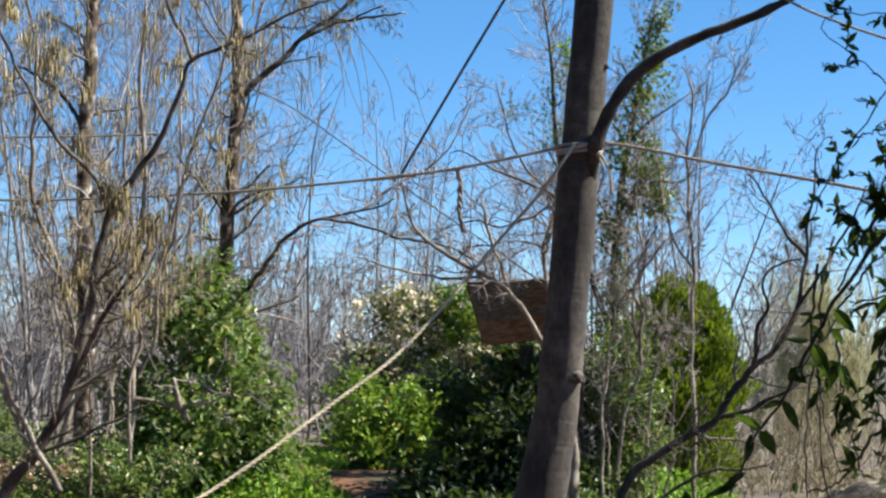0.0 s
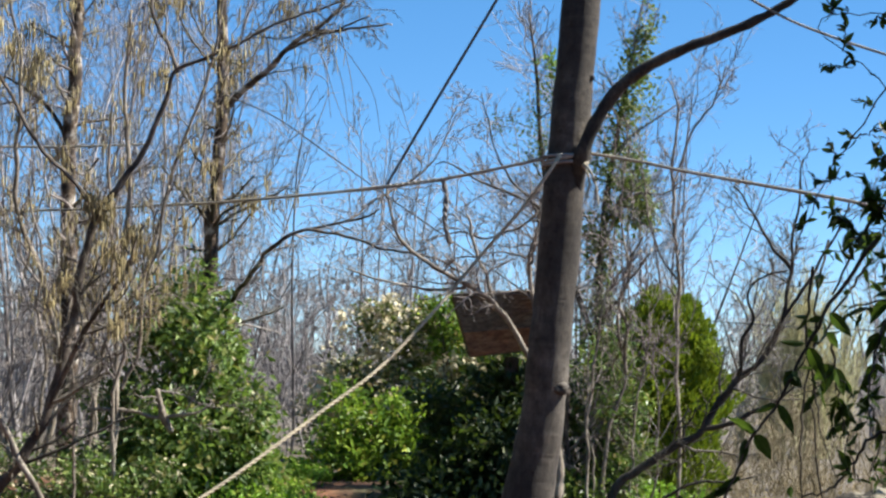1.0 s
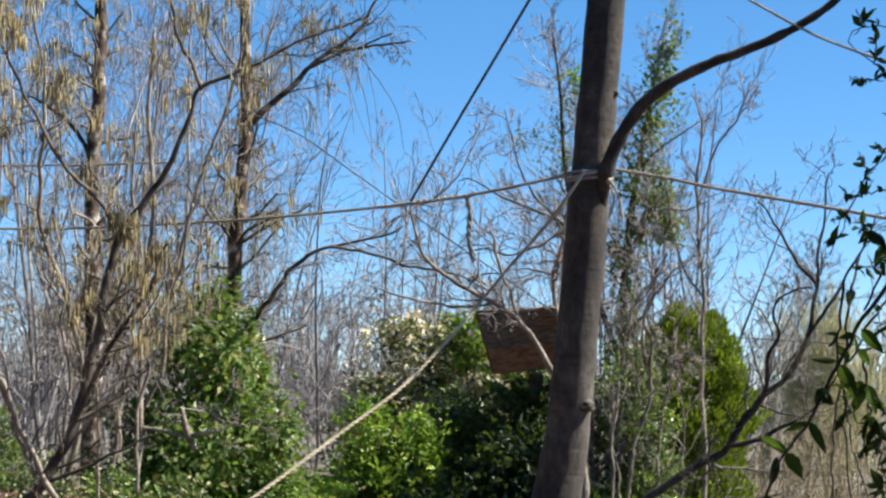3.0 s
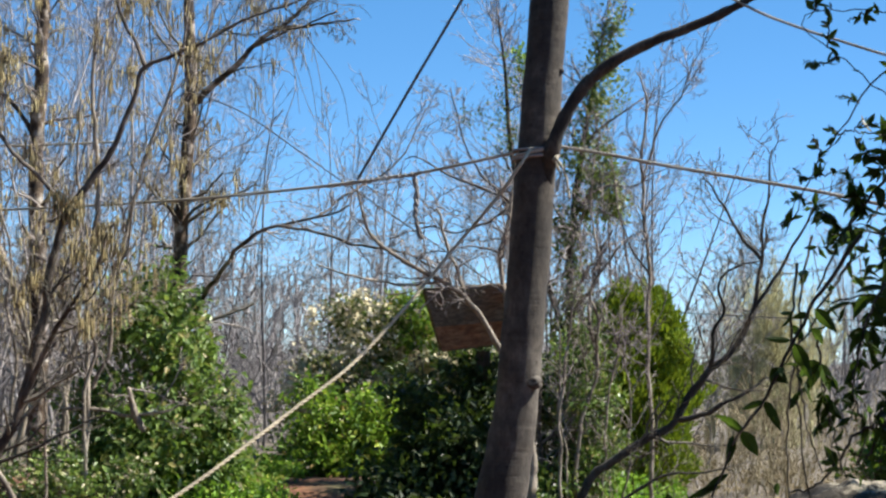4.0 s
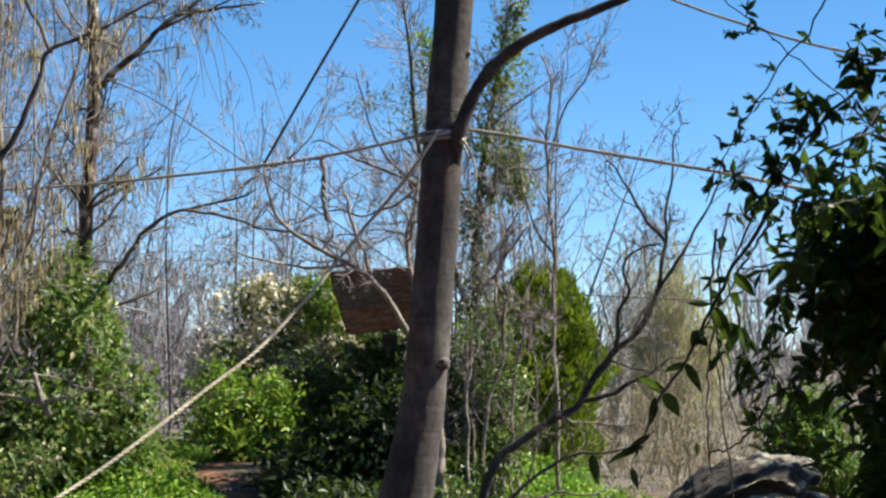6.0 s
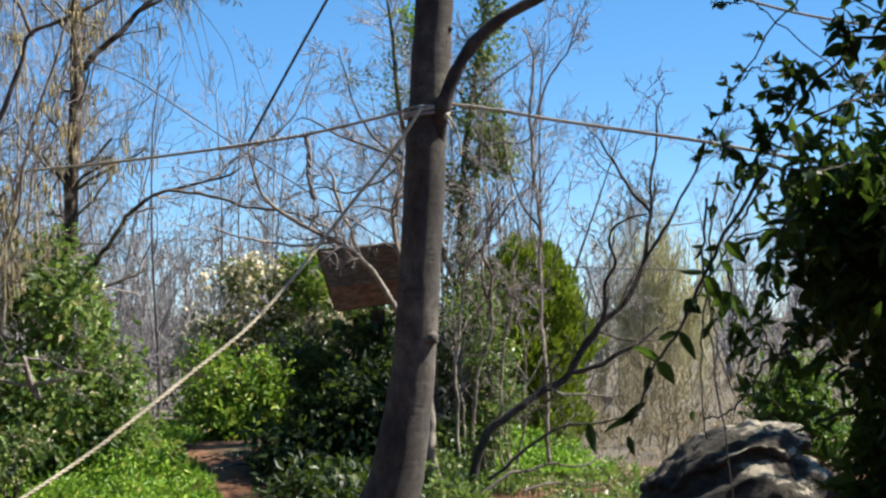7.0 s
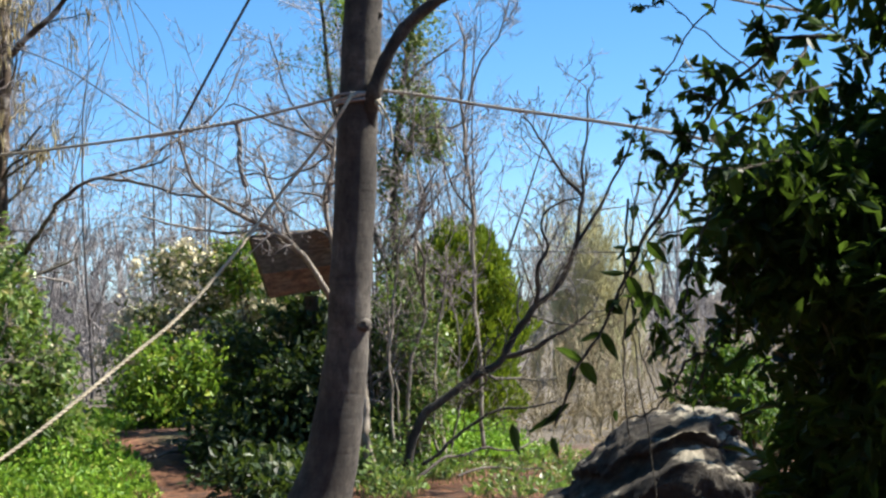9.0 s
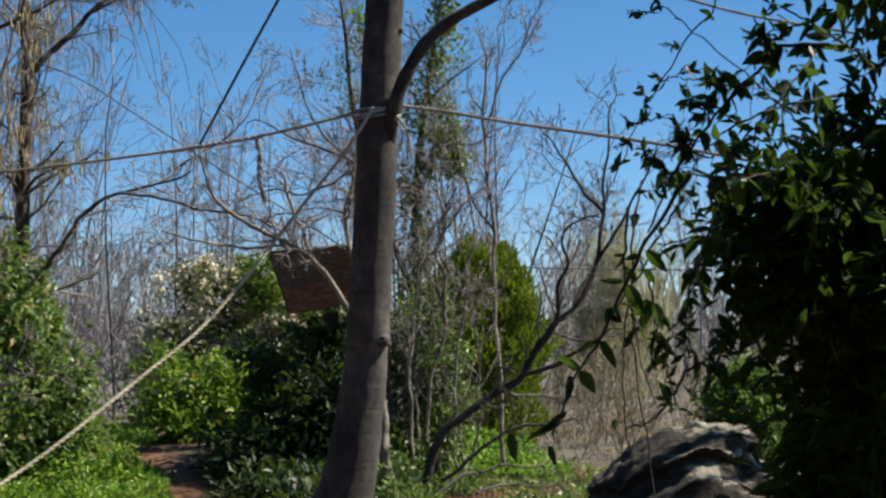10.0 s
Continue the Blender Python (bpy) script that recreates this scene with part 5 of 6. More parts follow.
# ------------------------------------------------------------------ low growth
def weeds(name, spots, n, height, seed, label, mat=M_GRASS):
    rng = np.random.default_rng(seed)
    S = np.array(spots, float)
    c = rng.choice(len(S), n, p=S[:, 2] * S[:, 3] / (S[:, 2] * S[:, 3]).sum())
    a, r = rng.uniform(0, 6.283, n), np.sqrt(rng.random(n))
    x, y = S[c, 0] + S[c, 2] * r * np.cos(a), S[c, 1] + S[c, 3] * r * np.sin(a)
    wave = 0.65 + 0.35 * np.sin(3.1 * x + 1.3 * y) * np.sin(2.3 * y - 1.1 * x + 1) + 0.25 * np.sin(7 * x) * np.sin(6 * y)
    h = height * S[c, 4] * wave * (1 - 0.7 * r ** 3) * rng.random(n) ** 0.6
    low = rise(x, y) - 0.05
    p = np.stack([x, y, low + np.maximum(h, 0.06)], 1)
    way = unit(np.stack([rng.normal(0, 0.8, n), rng.normal(0, 0.8, n), np.full(n, 0.7)], 1))
    nor = unit(rng.normal(size=(n, 3)) * 0.6 + np.array([0, 0, 1.0]))
    s = rng.uniform(0.035, 0.09, n)
    geo = leaves(p, way, nor, s, s * rng.uniform(0.25, 0.6, n), rng)
    m = n // 3
    b = rng.integers(0, n, m)
    foot = np.stack([x[b], y[b], low[b]], 1)
    Q = np.stack([foot, (foot + p[b]) / 2 + rng.normal(0, 0.02, (m, 3)), p[b]], 1)
    ob = part(name, join(geo, tubes(Q, np.full((m, 3), 0.003), 3)), mat, None, smooth=False)
    tagged(ob, label, "weeds", "", "stuff")


def spot(p, rx, ry, h):
    return (p[0], p[1], rx, ry, h)


weeds("weeds", [spot((-3.22, 18.00, 0.05), 1.0, 1.5, 1.0), spot((-2.57, 17.40, 0.03), 0.55, 1.1, 0.95), spot((-2.14, 16.60, 0.10), 0.3, 0.6, 0.7), spot((-2.83, 16.30, 0.10), 0.8, 0.8, 0.9), spot((-3.25, 20.00, 0.10), 0.8, 1.0, 0.8), spot((-4.05, 17.50, 0.10), 1.3, 1.0, 0.6), spot((-5.38, 17.50, 0.06), 1.3, 1.0, 0.6)], 11500, 0.42, 61, "bright green spring weeds and nettles in sun")
weeds("weeds", [spot((1.07, 20.50, 0.28), 0.6, 0.8, 1.2), spot((0.65, 20.50, 0.35), 0.45, 0.8, 0.9), spot((1.45, 20.00, 0.18), 0.4, 0.6, 0.6), spot((0.44, 18.60, -0.10), 0.4, 0.5, 0.7)], 5200, 0.5, 62, "bright green leafy weeds below the conifer")
weeds("weeds", [spot((0.15, 16.40, 0.02), 0.3, 0.7, 0.8), spot((0.05, 17.20, -0.06), 0.4, 0.8, 1.3), spot((-0.10, 18.40, -0.12), 0.4, 0.6, 1.4), spot((0.75, 17.9, 0.0), 0.4, 0.6, 0.8), spot((1.7, 18.2, 0.0), 0.6, 0.6, 0.6), spot((1.25, 16.0, 0.0), 0.5, 0.5, 0.45), spot((1.9, 16.6, 0.0), 0.5, 0.6, 0.6), spot((2.3, 17.6, 0.0), 0.6, 0.6, 0.5)], 3900, 0.5, 66, "dark green leafy shoots and brambles at the foot of the trunk", M_LEAF_LEFT)
M_DRY = leaf_mat("dry_grass", [(0.0, (0.168, 0.126, 0.0672)), (0.5, (0.286, 0.218, 0.126)), (1.0, (0.403, 0.336, 0.185))], 0.8, 0.3, (0.42, 0.336, 0.168))
weeds("dry_grass", [(3.4, 21.5, 1.3, 1.5, 0.6), (4.6, 23.5, 1.6, 1.5, 1.0), (3.0, 24.5, 1.2, 1.2, 1.0), (6.0, 25.5, 2.0, 1.5, 1.0), (4.0, 26.5, 1.6, 1.4, 1.1)], 2000, 0.4, 65, "tan dry grass and dead stems beyond the boulder", M_DRY)
shrub("pale_shrub", (-3.83, 16.60, 0.15)[:2] + (0.0,), [lob((-3.88, 16.60, 0.40), 0.35, 0.35, 0.22), lob((-3.63, 16.80, 0.56), 0.25, 0.3, 0.16), lob((-4.28, 16.60, 0.45), 0.35, 0.35, 0.28), lob((-4.77, 16.60, 0.50), 0.4, 0.4, 0.32)], 2400, 0.07, M_LEAF_LEFT, 19, "low pale shrub with small whitish flowers",
      extra=(450, 0.04, M_FLOWER, "blossom", [lob((-3.88, 16.60, 0.40), 0.35, 0.35, 0.22), lob((-3.63, 16.80, 0.56), 0.25, 0.3, 0.16), lob((-4.28, 16.60, 0.45), 0.35, 0.35, 0.28), lob((-4.77, 16.60, 0.50), 0.4, 0.4, 0.32)]))

def fallen_branch(pts, r, seed, label):
    rng = np.random.default_rng(seed)
    a, b = main_stem(pts, np.linspace(r, r * 0.45, len(pts)), 30, 0.03)
    t = thing("fallen_branch", tuple(a[0, 0]), label, "branch", "fallen branches")
    part("stem", tubes(a, b, 7, True), M_HAZEL, t)
    P, R = grow(a, b, 4, rng, (0.2, 0.95), (0.5, 1.0), 0.22, 0.5, 6, 0.05, 0.2, 0.003)
    for k in range(len(P)):
        part("twig", tubes(P[k:k + 1], R[k:k + 1], 4), M_HAZEL, t)


fallen_branch([(0.38, 16.60, 0.10), (0.59, 16.80, 0.22), (0.82, 17.00, 0.24), (1.02, 17.20, 0.29), (1.25, 17.40, 0.23), (1.52, 17.60, 0.34)], 0.016, 91, "bent bare branch lying over the soil and weeds")
fallen_branch([(0.72, 16.40, 0.11), (0.92, 16.60, 0.14), (1.28, 16.90, 0.12), (1.56, 17.00, 0.09)], 0.014, 92, "short pale branch lying on the red soil")
fallen_branch([(-2.13, 18.00, 0.22), (-1.97, 18.40, 0.25), (-1.76, 18.70, 0.24), (-1.59, 19.00, 0.27)], 0.02, 93, "root-like branch half buried in the soil path")

# ------------------------------------------------------------------ evergreen beside the path
NEAR = [lob((1.171, 4.300, 1.77), 0.25, 0.3, 0.18), lob((1.016, 4.200, 1.737), 0.19, 0.25, 0.24), lob((1.164, 4.300, 1.561), 0.26, 0.35, 0.35), lob((1.059, 4.400, 1.512), 0.13, 0.25, 0.35), lob((1.183, 4.300, 1.308), 0.3, 0.4, 0.4), lob((1.089, 4.500, 1.247), 0.13, 0.3, 0.3)] + [
        lob((1.326, 4.400, 2.091), 0.11, 0.3, 0.16), lob((1.113, 4.500, 2.106), 0.035, 0.1, 0.05), lob((1.226, 4.500, 2.278), 0.05, 0.15, 0.04), lob((1.405, 4.400, 2.287), 0.15, 0.3, 0.2), lob((0.934, 4.100, 1.83), 0.09, 0.2, 0.1), lob((0.932, 4.300, 1.768), 0.09, 0.2, 0.12), lob((0.923, 4.300, 1.642), 0.07, 0.2, 0.1), lob((0.927, 4.200, 1.701), 0.12, 0.2, 0.14), lob((1.478, 4.500, 2.505), 0.14, 0.2, 0.12), lob((1.373, 4.400, 1.83), 0.32, 0.4, 0.36), lob((0.800, 4.200, 1.800), 0.05, 0.12, 0.06), lob((0.780, 4.200, 1.720), 0.04, 0.12, 0.07), lob((0.850, 4.200, 1.880), 0.06, 0.12, 0.06), lob((1.481, 4.400, 1.502), 0.5, 0.5, 0.6), lob((1.669, 4.500, 1.95), 0.42, 0.5, 0.42), lob((1.403, 4.400, 1.116), 0.5, 0.5, 0.6),
        lob((1.975, 4.600, 1.626), 0.7, 0.7, 0.9), lob((1.975, 4.700, 2.40), 0.6, 0.6, 0.35), lob((1.236, 4.300, 0.943), 0.45, 0.45, 0.5), lob((0.97, 4.400, 1.2), 0.1, 0.2, 0.25), lob((1.12, 4.400, 2.36), 0.07, 0.1, 0.04), lob((1.2, 4.400, 2.3), 0.07, 0.1, 0.07)]
EDGE = [lob((0.779, 4.100, 1.808), 0.05, 0.08, 0.05), lob((0.770, 4.100, 1.722), 0.045, 0.072, 0.045), lob((0.827, 4.100, 1.757), 0.07, 0.112, 0.07), lob((0.854, 4.100, 1.855), 0.07, 0.112, 0.07), lob((0.800, 4.100, 1.672), 0.06, 0.096, 0.06), lob((0.906, 4.100, 1.916), 0.05, 0.08, 0.05), lob((0.862, 4.100, 1.671), 0.08, 0.128, 0.08), lob((0.774, 4.100, 1.881), 0.035, 0.056, 0.035), lob((0.803, 4.100, 1.574), 0.04, 0.064, 0.04), lob((0.807, 4.100, 1.949), 0.03, 0.048, 0.03), lob((0.920, 4.100, 2.002), 0.03, 0.048, 0.03)]
CORE = [lob((1.314, 4.750, 1.474), 0.3, 0.25, 0.4), lob((1.365, 4.750, 1.781), 0.3, 0.25, 0.3), lob((1.376, 4.750, 1.179), 0.32, 0.25, 0.35), lob((1.253, 4.750, 1.336), 0.12, 0.2, 0.3), lob((1.608, 4.800, 1.637), 0.3, 0.3, 0.8), lob((1.164, 4.700, 1.672), 0.16, 0.2, 0.2)]
# leaf masses added out of view to keep sun and sky off the foliage
SHADE_CROWN = [(2.6, 4.5, 2.9, 0.5, 0.4, 0.5), (1.8, 3.7, 3.25, 0.5, 0.4, 0.4), (2.15, 4.4, 3.3, 0.5, 0.4, 0.32), (1.7, 2.6, 3.4, 0.9, 1.0, 0.6), (2.4, 2.2, 2.6, 0.8, 1.0, 1.2), (3.6, 4.4, 2.9, 1.0, 1.2, 1.2), (2.9, 3.4, 3.6, 0.9, 0.9, 0.8), (4.4, 4.2, 4.2, 1.1, 1.2, 1.0), (2.2, 4.6, 1.6, 0.7, 0.6, 0.8), (2.1, 4.5, 1.9, 0.5, 0.5, 0.4), (1.9, 4.5, 1.2, 0.35, 0.4, 0.5)]


def shade_tree():
    """An evergreen added out of view, whose crown keeps the boulder in broken shade."""
    rng = np.random.default_rng(73)
    t = thing("evergreen_tree", (4.6, 10.1, 0.0), "unseen broadleaved evergreen added to shade the boulder", "tree")
    a, b = main_stem([(4.6, 10.1, -0.1), (4.55, 10.1, 1.6), (4.3, 10.0, 3.2), (4.1, 10.0, 4.4)], [0.12, 0.1, 0.07, 0.03], 14)
    part("trunk", tubes(a, b, 9, True), M_LIMB, t)
    P, R = grow(a, b, 14, rng, (0.35, 1), (0.6, 1.2), 0.3, 0.4, 6, 0.05, 0.2, 0.006)
    branches([(P, R)], M_LIMB, t)
    lobes = [(3.15, 9.7, 3.65, 0.38, 0.4, 0.3), (2.95, 9.6, 3.6, 0.25, 0.35, 0.2), (4.95, 10.2, 4.3, 0.5, 0.6, 0.4), (4.65, 9.7, 3.6, 0.5, 0.5, 0.5), (4.3, 10.8, 3.6, 0.4, 0.3, 0.3)]
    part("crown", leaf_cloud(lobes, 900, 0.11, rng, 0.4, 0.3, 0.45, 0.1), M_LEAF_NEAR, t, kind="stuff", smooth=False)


shade_tree()


def evergreen():
    rng = np.random.default_rng(71)
    base = flat((1.983, 4.900, 1.048))
    t = thing("evergreen_tree", base, "dark dense broadleaved evergreen in shade beside the viewer", "tree")
    stems = [([(*base[:2], -0.1), (1.740, 4.800, 1.634), (1.593, 4.800, 2.065), (1.512, 4.800, 2.266), (1.490, 4.800, 2.524), (1.532, 4.800, 2.928)], [0.1, 0.07, 0.05, 0.042, 0.035, 0.02]),
             ([(*base[:2], -0.1), (2.2, 4.8, 1.4), (2.6, 4.7, 2.4), (3.0, 4.5, 3.3)], [0.14, 0.12, 0.1, 0.05]),
             # limbs that carry the added, unseen crown
             ([(2.2, 4.8, 1.4), (2.5, 3.8, 2.1), (2.5, 2.8, 2.7), (2.3, 2.0, 3.0)], [0.08, 0.07, 0.05, 0.02]),
             ([(2.5, 3.8, 2.1), (2.1, 3.2, 2.8), (1.8, 2.7, 3.3), (1.5, 2.3, 3.6)], [0.06, 0.05, 0.035, 0.015]),
             ([(2.6, 4.7, 2.4), (3.2, 4.5, 2.9), (3.8, 4.3, 3.5), (4.5, 4.2, 4.3)], [0.08, 0.07, 0.05, 0.02])]
    P, R = [], []
    for pts, rad in stems:
        a, b = main_stem(pts, rad, 20)
        P.append(a)
        R.append(b)
        part("trunk" if len(P) == 1 else "limb", tubes(a, b, 10, True), M_LIMB, t)
    P, R = grow(np.concatenate(P), np.concatenate(R), 14, rng, (0.15, 1), (0.5, 1.2), 0.35, 0.14, 7, 0.05, 0.2, 0.004)
    P2, R2 = grow(P, R, 6, rng, (0.2, 1), (0.4, 1.0), 0.4, 0.5, 5, 0.0, 0.2, 0.0018)
    branches([(P, R), (P2, R2)], M_LIMB, t)
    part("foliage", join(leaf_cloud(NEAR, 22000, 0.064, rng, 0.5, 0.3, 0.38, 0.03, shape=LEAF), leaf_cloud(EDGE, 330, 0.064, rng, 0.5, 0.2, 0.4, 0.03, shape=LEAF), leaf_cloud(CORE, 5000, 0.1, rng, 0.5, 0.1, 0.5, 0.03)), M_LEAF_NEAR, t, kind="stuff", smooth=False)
    # unseen upper crown, added for its shade
    part("crown", leaf_cloud(SHADE_CROWN, 16800, 0.085, rng, 0.5, 0.4, 0.45, 0.05), M_LEAF_NEAR, t, kind="stuff", smooth=False)


evergreen()


def sprays():
    """Hanging sprays at the edge of the evergreen, leaf by leaf."""
    rng = np.random.default_rng(72)
    base = (0.990, 4.200, 2.183)
    t = thing("evergreen_spray", base, "thin dark twigs with pointed hanging evergreen leaves", "branch")
    shape = bpy.data.meshes.new("leaf")
    V = np.array([[0, 0, 0], [-0.16, 0.15, 0.04], [-0.22, 0.4, 0.06], [-0.13, 0.75, 0.02], [0, 1, -0.1], [0.13, 0.75, 0.02], [0.22, 0.4, 0.06], [0.16, 0.15, 0.04], [0, 0.15, 0], [0, 0.4, 0], [0, 0.75, -0.03]])
    shape.from_pydata(V.tolist(), [], [[0, 8, 1], [0, 7, 8], [1, 8, 9, 2], [8, 7, 6, 9], [2, 9, 10, 3], [9, 6, 5, 10], [3, 10, 4], [10, 5, 4]])
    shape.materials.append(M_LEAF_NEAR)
    tangle = []

    def spray(pts, r, size, n):
        """A hanging twig through pts with n leaves or so."""
        u = 0.0
        q = spline(pts, 24)
        q[1:-1] += rng.normal(0, 0.0022, (22, 3))
        if size > 0.04:
            tangle.append(grow(q[None], np.full((1, 24), r), 7, rng, (0.1, 1), (0.4, 1.1), 0.2, 0.35, 6, -0.05, 0.25, 0.0011))
        tw = part("twig", tubes(q[None], np.linspace(r, r * 0.5, 24)[None] * 1.2, 5), M_LIMB, t)
        for k in range(int(n * 1.3)):
            if k % 3 == 0:
                u = (k + 2 * rng.random()) / (n * 1.3 + 3) * 22.9
            i = int(u)
            p = q[i] + (q[i + 1] - q[i]) * (u - i)
            tan = unit(q[i + 1] - q[i])
            way = unit(tan * 0.5 + rng.normal(size=3) * 0.7 + np.array([0, 0, -0.75 if size > 0.045 else 0.1]))
            side = unit(np.cross(way, rng.normal(size=3)))
            s = size * rng.uniform(0.7, 1.25)
            ob = new("leaf", shape)
            ob.parent = tw
            z = np.cross(side, way)
            m = Matrix.Identity(4)
            for col, vec in enumerate((side * s * 1.0, way * s, z * s)):
                for row in range(3):
                    m[row][col] = vec[row]
            m.translation = Vector(p - np.array(base))
            ob.matrix_local = m
        return tw

    def leaf_on(tw, foot, tip, wide):
        """One large leaf of a twig, from foot to tip."""
        a, b = np.array(foot), np.array(tip)
        way = b - a
        s = float(np.linalg.norm(way))
        way = way / s
        side = unit(np.cross(way, np.array([0.0, 1.0, 0.0]) + 0.35 * rng.normal(size=3)))
        z = np.cross(side, way)
        ob = new("leaf", shape)
        ob.parent = tw
        m = Matrix.Identity(4)
        for col, vec in enumerate((side * s * wide, way * s, z * s)):
            for row in range(3):
                m[row][col] = vec[row]
        m.translation = Vector(a - np.array(base))
        ob.matrix_local = m

    droop = spray([(0.576, 3.480, 1.841), (0.517, 3.480, 1.759), (0.488, 3.480, 1.709), (0.459, 3.480, 1.658), (0.435, 3.480, 1.607), (0.415, 3.480, 1.567), (0.396, 3.480, 1.536), (0.367, 3.480, 1.495), (0.347, 3.480, 1.455), (0.333, 3.480, 1.415), (0.314, 3.480, 1.376)], 0.0036, 0.03, 9)
    for x0, z0, x1, z1, wide in ((0.494, 1.711, 0.534, 1.669, 0.9), (0.453, 1.655, 0.404, 1.657, 0.6), (0.458, 1.650, 0.490, 1.585, 0.8), (0.433, 1.605, 0.415, 1.578, 1.6), (0.418, 1.605, 0.448, 1.578, 1.4), (0.404, 1.547, 0.364, 1.531, 0.7),
                                 (0.406, 1.548, 0.437, 1.494, 0.7), (0.369, 1.491, 0.320, 1.525, 0.95), (0.366, 1.493, 0.397, 1.451, 1.2), (0.351, 1.487, 0.341, 1.431, 0.75), (0.344, 1.419, 0.289, 1.378, 0.5), (0.331, 1.397, 0.260, 1.366, 0.5),
                                 (0.309, 1.359, 0.320, 1.319, 0.8), (0.237, 1.383, 0.248, 1.326, 0.8)):
        leaf_on(droop, (x0, 3.48, z0), (x1, 3.48, z1), wide)
    spray([(0.472, 3.550, 1.795), (0.462, 3.550, 1.692), (0.467, 3.550, 1.610), (0.457, 3.550, 1.549), (0.455, 3.550, 1.437), (0.463, 3.550, 1.345)], 0.0024, 0.03, 2)
    spray([(0.469, 3.550, 1.626), (0.483, 3.550, 1.559), (0.490, 3.550, 1.498), (0.518, 3.550, 1.417)], 0.0018, 0.03, 2)
    low = spray([(0.618, 3.600, 1.508), (0.577, 3.600, 1.479), (0.556, 3.600, 1.441), (0.530, 3.600, 1.409), (0.505, 3.600, 1.388), (0.464, 3.600, 1.378)], 0.003, 0.035, 5)
    for x0, z0, x1, z1, wide in ((0.523, 1.556, 0.558, 1.511, 0.8), (0.546, 1.521, 0.503, 1.489, 0.7), (0.548, 1.531, 0.533, 1.486, 0.7), (0.441, 1.398, 0.441, 1.375, 1.4)):
        leaf_on(low, (x0, 3.58, z0), (x1, 3.58, z1), wide)
    spray([(0.760, 3.300, 2.200), (0.680, 3.230, 2.186), (0.608, 3.200, 2.182), (0.570, 3.200, 2.188), (0.526, 3.200, 2.190), (0.480, 3.200, 2.192), (0.453, 3.200, 2.189), (0.436, 3.200, 2.178), (0.433, 3.200, 2.166)], 0.0014, 0.022, 9)
    spray([(0.740, 3.320, 1.930), (0.672, 3.240, 1.972), (0.608, 3.200, 2.018), (0.570, 3.200, 2.055), (0.551, 3.200, 2.069), (0.526, 3.200, 2.089), (0.498, 3.200, 2.112), (0.474, 3.200, 2.132), (0.444, 3.200, 2.152), (0.433, 3.200, 2.166)], 0.0015, 0.022, 6)
    spray([(0.476, 3.200, 2.129), (0.477, 3.200, 2.152), (0.477, 3.200, 2.175), (0.480, 3.200, 2.203)], 0.0014, 0.022, 8)
    spray([(0.494, 3.200, 2.112), (0.471, 3.200, 2.103), (0.453, 3.200, 2.101), (0.436, 3.200, 2.109)], 0.0014, 0.024, 8)
    spray([(0.455, 3.200, 2.189), (0.458, 3.200, 2.200), (0.457, 3.200, 2.215)], 0.0014, 0.024, 7)
    spray([(0.544, 3.200, 2.188), (0.521, 3.200, 2.180), (0.508, 3.200, 2.173)], 0.0013, 0.022, 5)
    spray([(0.668, 3.200, 2.300), (0.634, 3.200, 2.215), (0.599, 3.200, 2.143), (0.570, 3.200, 2.092), (0.551, 3.200, 2.069), (0.526, 3.200, 2.041), (0.492, 3.200, 1.987), (0.462, 3.200, 1.948), (0.450, 3.200, 1.916), (0.435, 3.200, 1.888), (0.421, 3.200, 1.851), (0.406, 3.200, 1.819)], 0.0017, 0.02, 10)
    spray([(0.526, 3.200, 2.038), (0.508, 3.200, 2.048), (0.489, 3.200, 2.048)], 0.0012, 0.018, 5)
    spray([(0.492, 3.200, 1.987), (0.517, 3.200, 1.996), (0.544, 3.200, 2.004), (0.580, 3.200, 2.002)], 0.0014, 0.02, 7)
    spray([(0.492, 3.200, 1.987), (0.484, 3.200, 1.994), (0.477, 3.200, 2.002)], 0.0012, 0.018, 4)
    spray([(0.462, 3.200, 1.948), (0.457, 3.200, 1.971), (0.450, 3.200, 1.987)], 0.0013, 0.02, 6)
    spray([(0.450, 3.200, 1.916), (0.435, 3.200, 1.918), (0.419, 3.200, 1.931)], 0.0013, 0.02, 4)
    spray([(0.450, 3.200, 1.914), (0.476, 3.200, 1.922), (0.509, 3.200, 1.930)], 0.0014, 0.022, 7)
    spray([(0.435, 3.200, 1.888), (0.420, 3.200, 1.880), (0.406, 3.200, 1.872)], 0.0013, 0.022, 6)
    spray([(0.421, 3.200, 1.851), (0.411, 3.200, 1.843), (0.397, 3.200, 1.837)], 0.0013, 0.022, 8)
    spray([(0.870, 3.600, 2.100), (0.806, 3.600, 2.100), (0.764, 3.600, 2.089), (0.732, 3.600, 2.046), (0.690, 3.600, 2.014), (0.658, 3.600, 1.982), (0.626, 3.600, 1.939), (0.594, 3.600, 1.897), (0.563, 3.600, 1.854), (0.536, 3.600, 1.801), (0.515, 3.600, 1.748)], 0.0036, 0.052, 19)
    spray([(0.753, 3.600, 2.078), (0.749, 3.600, 2.115), (0.728, 3.600, 2.152)], 0.003, 0.055, 8)
    spray([(0.700, 3.600, 2.019), (0.658, 3.600, 2.030), (0.621, 3.600, 2.037), (0.584, 3.600, 2.043)], 0.002, 0.042, 8)
    spray([(0.658, 3.600, 1.982), (0.626, 3.600, 1.992), (0.600, 3.600, 1.998)], 0.002, 0.042, 6)
    spray([(0.600, 3.600, 1.902), (0.584, 3.600, 1.926), (0.579, 3.600, 1.950)], 0.002, 0.05, 5)
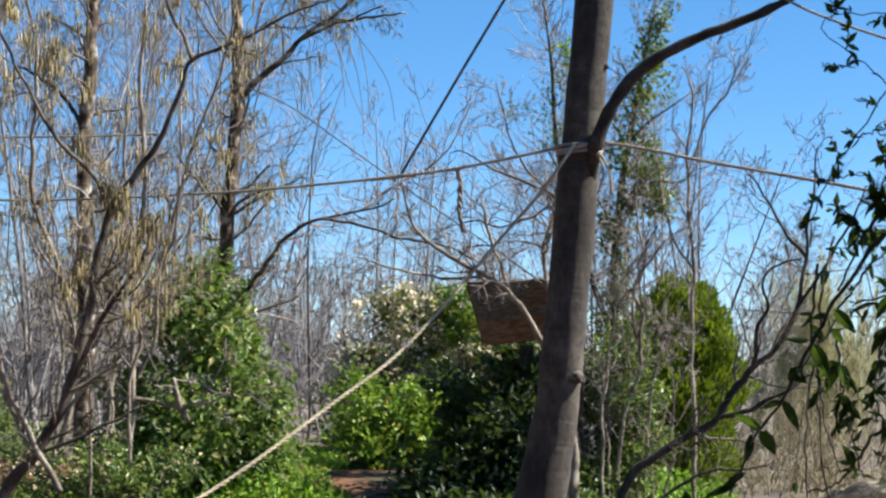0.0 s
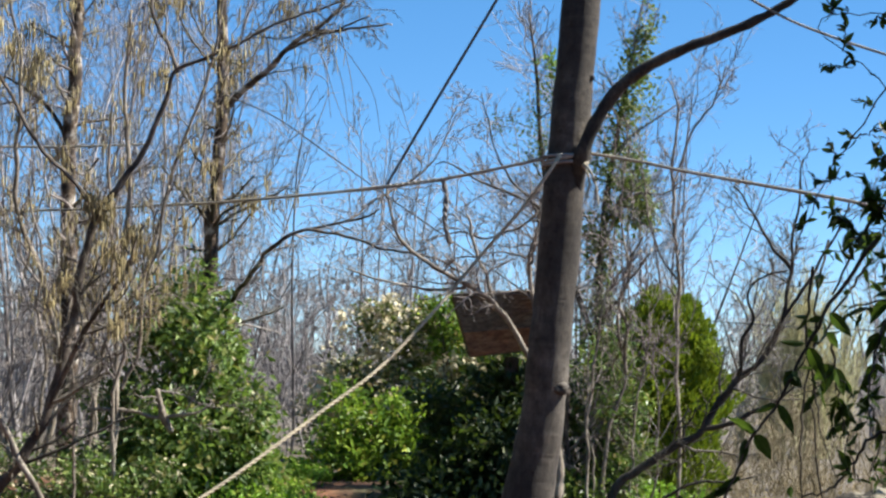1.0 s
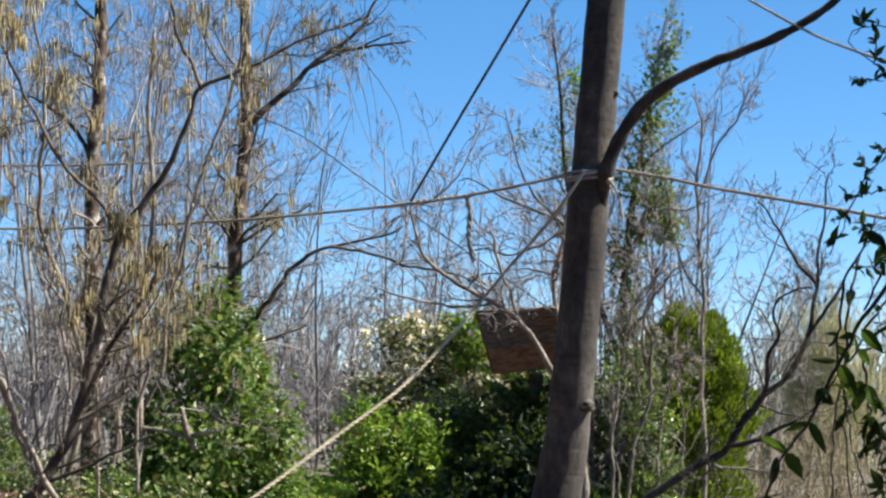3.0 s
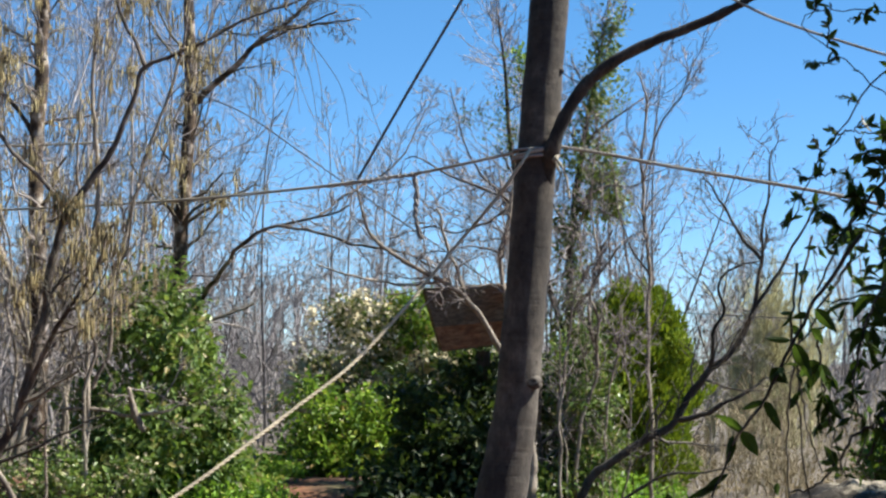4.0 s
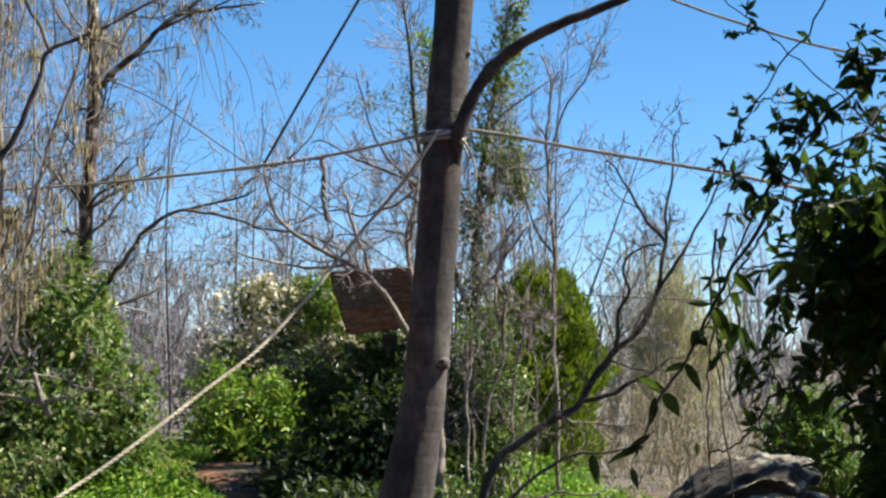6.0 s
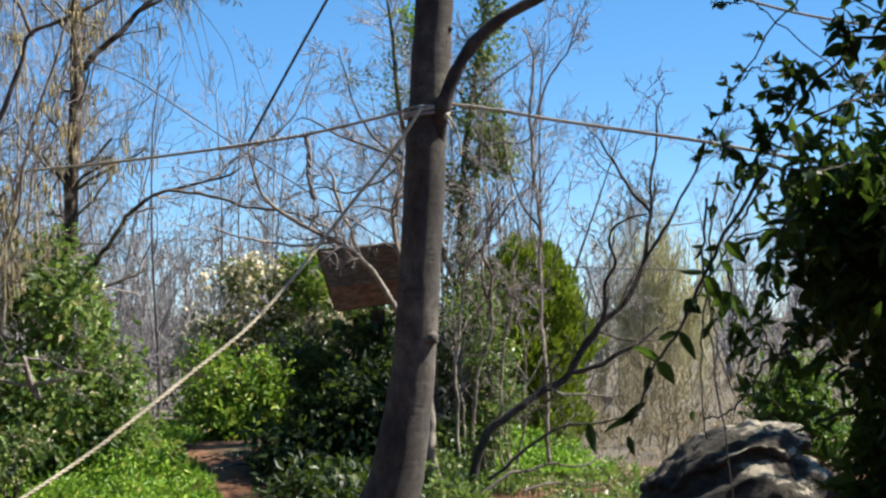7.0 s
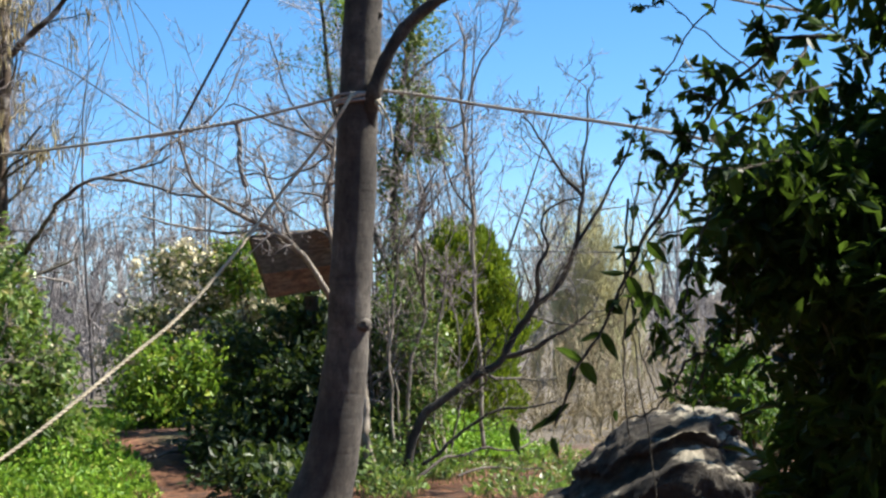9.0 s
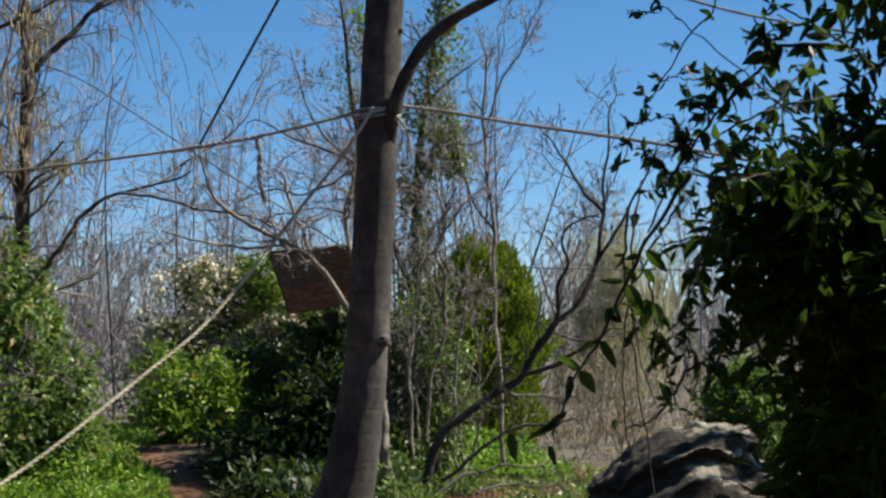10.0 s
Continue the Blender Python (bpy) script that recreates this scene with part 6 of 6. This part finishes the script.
    spray([(0.563, 3.600, 1.854), (0.547, 3.600, 1.873), (0.512, 3.600, 1.902)], 0.002, 0.042, 7)
    spray([(0.836, 3.600, 2.142), (0.796, 3.600, 2.134), (0.764, 3.600, 2.129), (0.738, 3.600, 2.115)], 0.002, 0.035, 8)
    spray([(0.520, 3.700, 1.854), (0.485, 3.600, 1.743), (0.481, 3.600, 1.638), (0.484, 3.600, 1.492), (0.509, 3.600, 1.325), (0.517, 3.600, 1.222)], 0.0022, 0.035, 5)
    spray([(1.000, 4.100, 2.059), (0.834, 3.900, 2.014), (0.710, 3.800, 1.959), (0.640, 3.700, 1.906), (0.590, 3.520, 1.850)], 0.003, 0.05, 10)
    spray([(0.990, 4.200, 2.183), (0.881, 4.000, 2.072), (0.787, 3.900, 1.980), (0.715, 3.900, 1.901), (0.679, 3.900, 1.833)], 0.0032, 0.058, 15)
    spray([(1.034, 4.200, 1.947), (0.864, 4.000, 1.895), (0.749, 3.900, 1.866), (0.657, 3.900, 1.879), (0.600, 3.900, 1.868)], 0.003, 0.062, 32)
    spray([(0.979, 4.200, 1.762), (0.834, 4.100, 1.784), (0.730, 4.000, 1.745), (0.671, 4.000, 1.758), (0.600, 4.000, 1.736)], 0.003, 0.06, 26)
    spray([(0.600, 3.700, 1.821), (0.559, 3.650, 1.765), (0.518, 3.600, 1.721), (0.501, 3.600, 1.669), (0.462, 3.550, 1.638), (0.435, 3.550, 1.577)], 0.0026, 0.04, 8)
    spray([(0.689, 3.900, 1.776), (0.638, 3.850, 1.673), (0.611, 3.800, 1.573), (0.636, 3.800, 1.484), (0.618, 3.800, 1.418)], 0.0026, 0.048, 16)
    spray([(0.783, 4.100, 1.677), (0.756, 4.100, 1.570), (0.701, 4.000, 1.524), (0.681, 4.000, 1.432)], 0.0026, 0.055, 16)
    spray([(0.502, 3.500, 1.656), (0.511, 3.500, 1.575), (0.529, 3.500, 1.494), (0.553, 3.500, 1.412)], 0.0022, 0.05, 5)
    spray([(0.974, 4.300, 1.641), (0.850, 4.200, 1.617), (0.787, 4.200, 1.569), (0.748, 4.200, 1.497), (0.703, 4.200, 1.412)], 0.004, 0.055, 22)
    spray([(1.142, 4.300, 2.145), (0.991, 4.200, 2.220), (0.905, 4.200, 2.270)], 0.0035, 0.058, 12)
    P, R = np.concatenate([g[0] for g in tangle]), np.concatenate([g[1] for g in tangle])
    for k in range(len(P)):
        part("side_twig", tubes(P[k:k + 1], R[k:k + 1], 4), M_LIMB, t)
    tip = P[:, 2:].reshape(-1, 3)
    tip = tip[rng.integers(0, len(tip), 420)]
    way = unit(rng.normal(size=tip.shape) + np.array([0, 0, -0.6]))
    s = rng.uniform(0.018, 0.04, len(tip))
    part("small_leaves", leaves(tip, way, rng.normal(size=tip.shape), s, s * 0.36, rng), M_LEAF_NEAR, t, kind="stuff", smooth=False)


sprays()
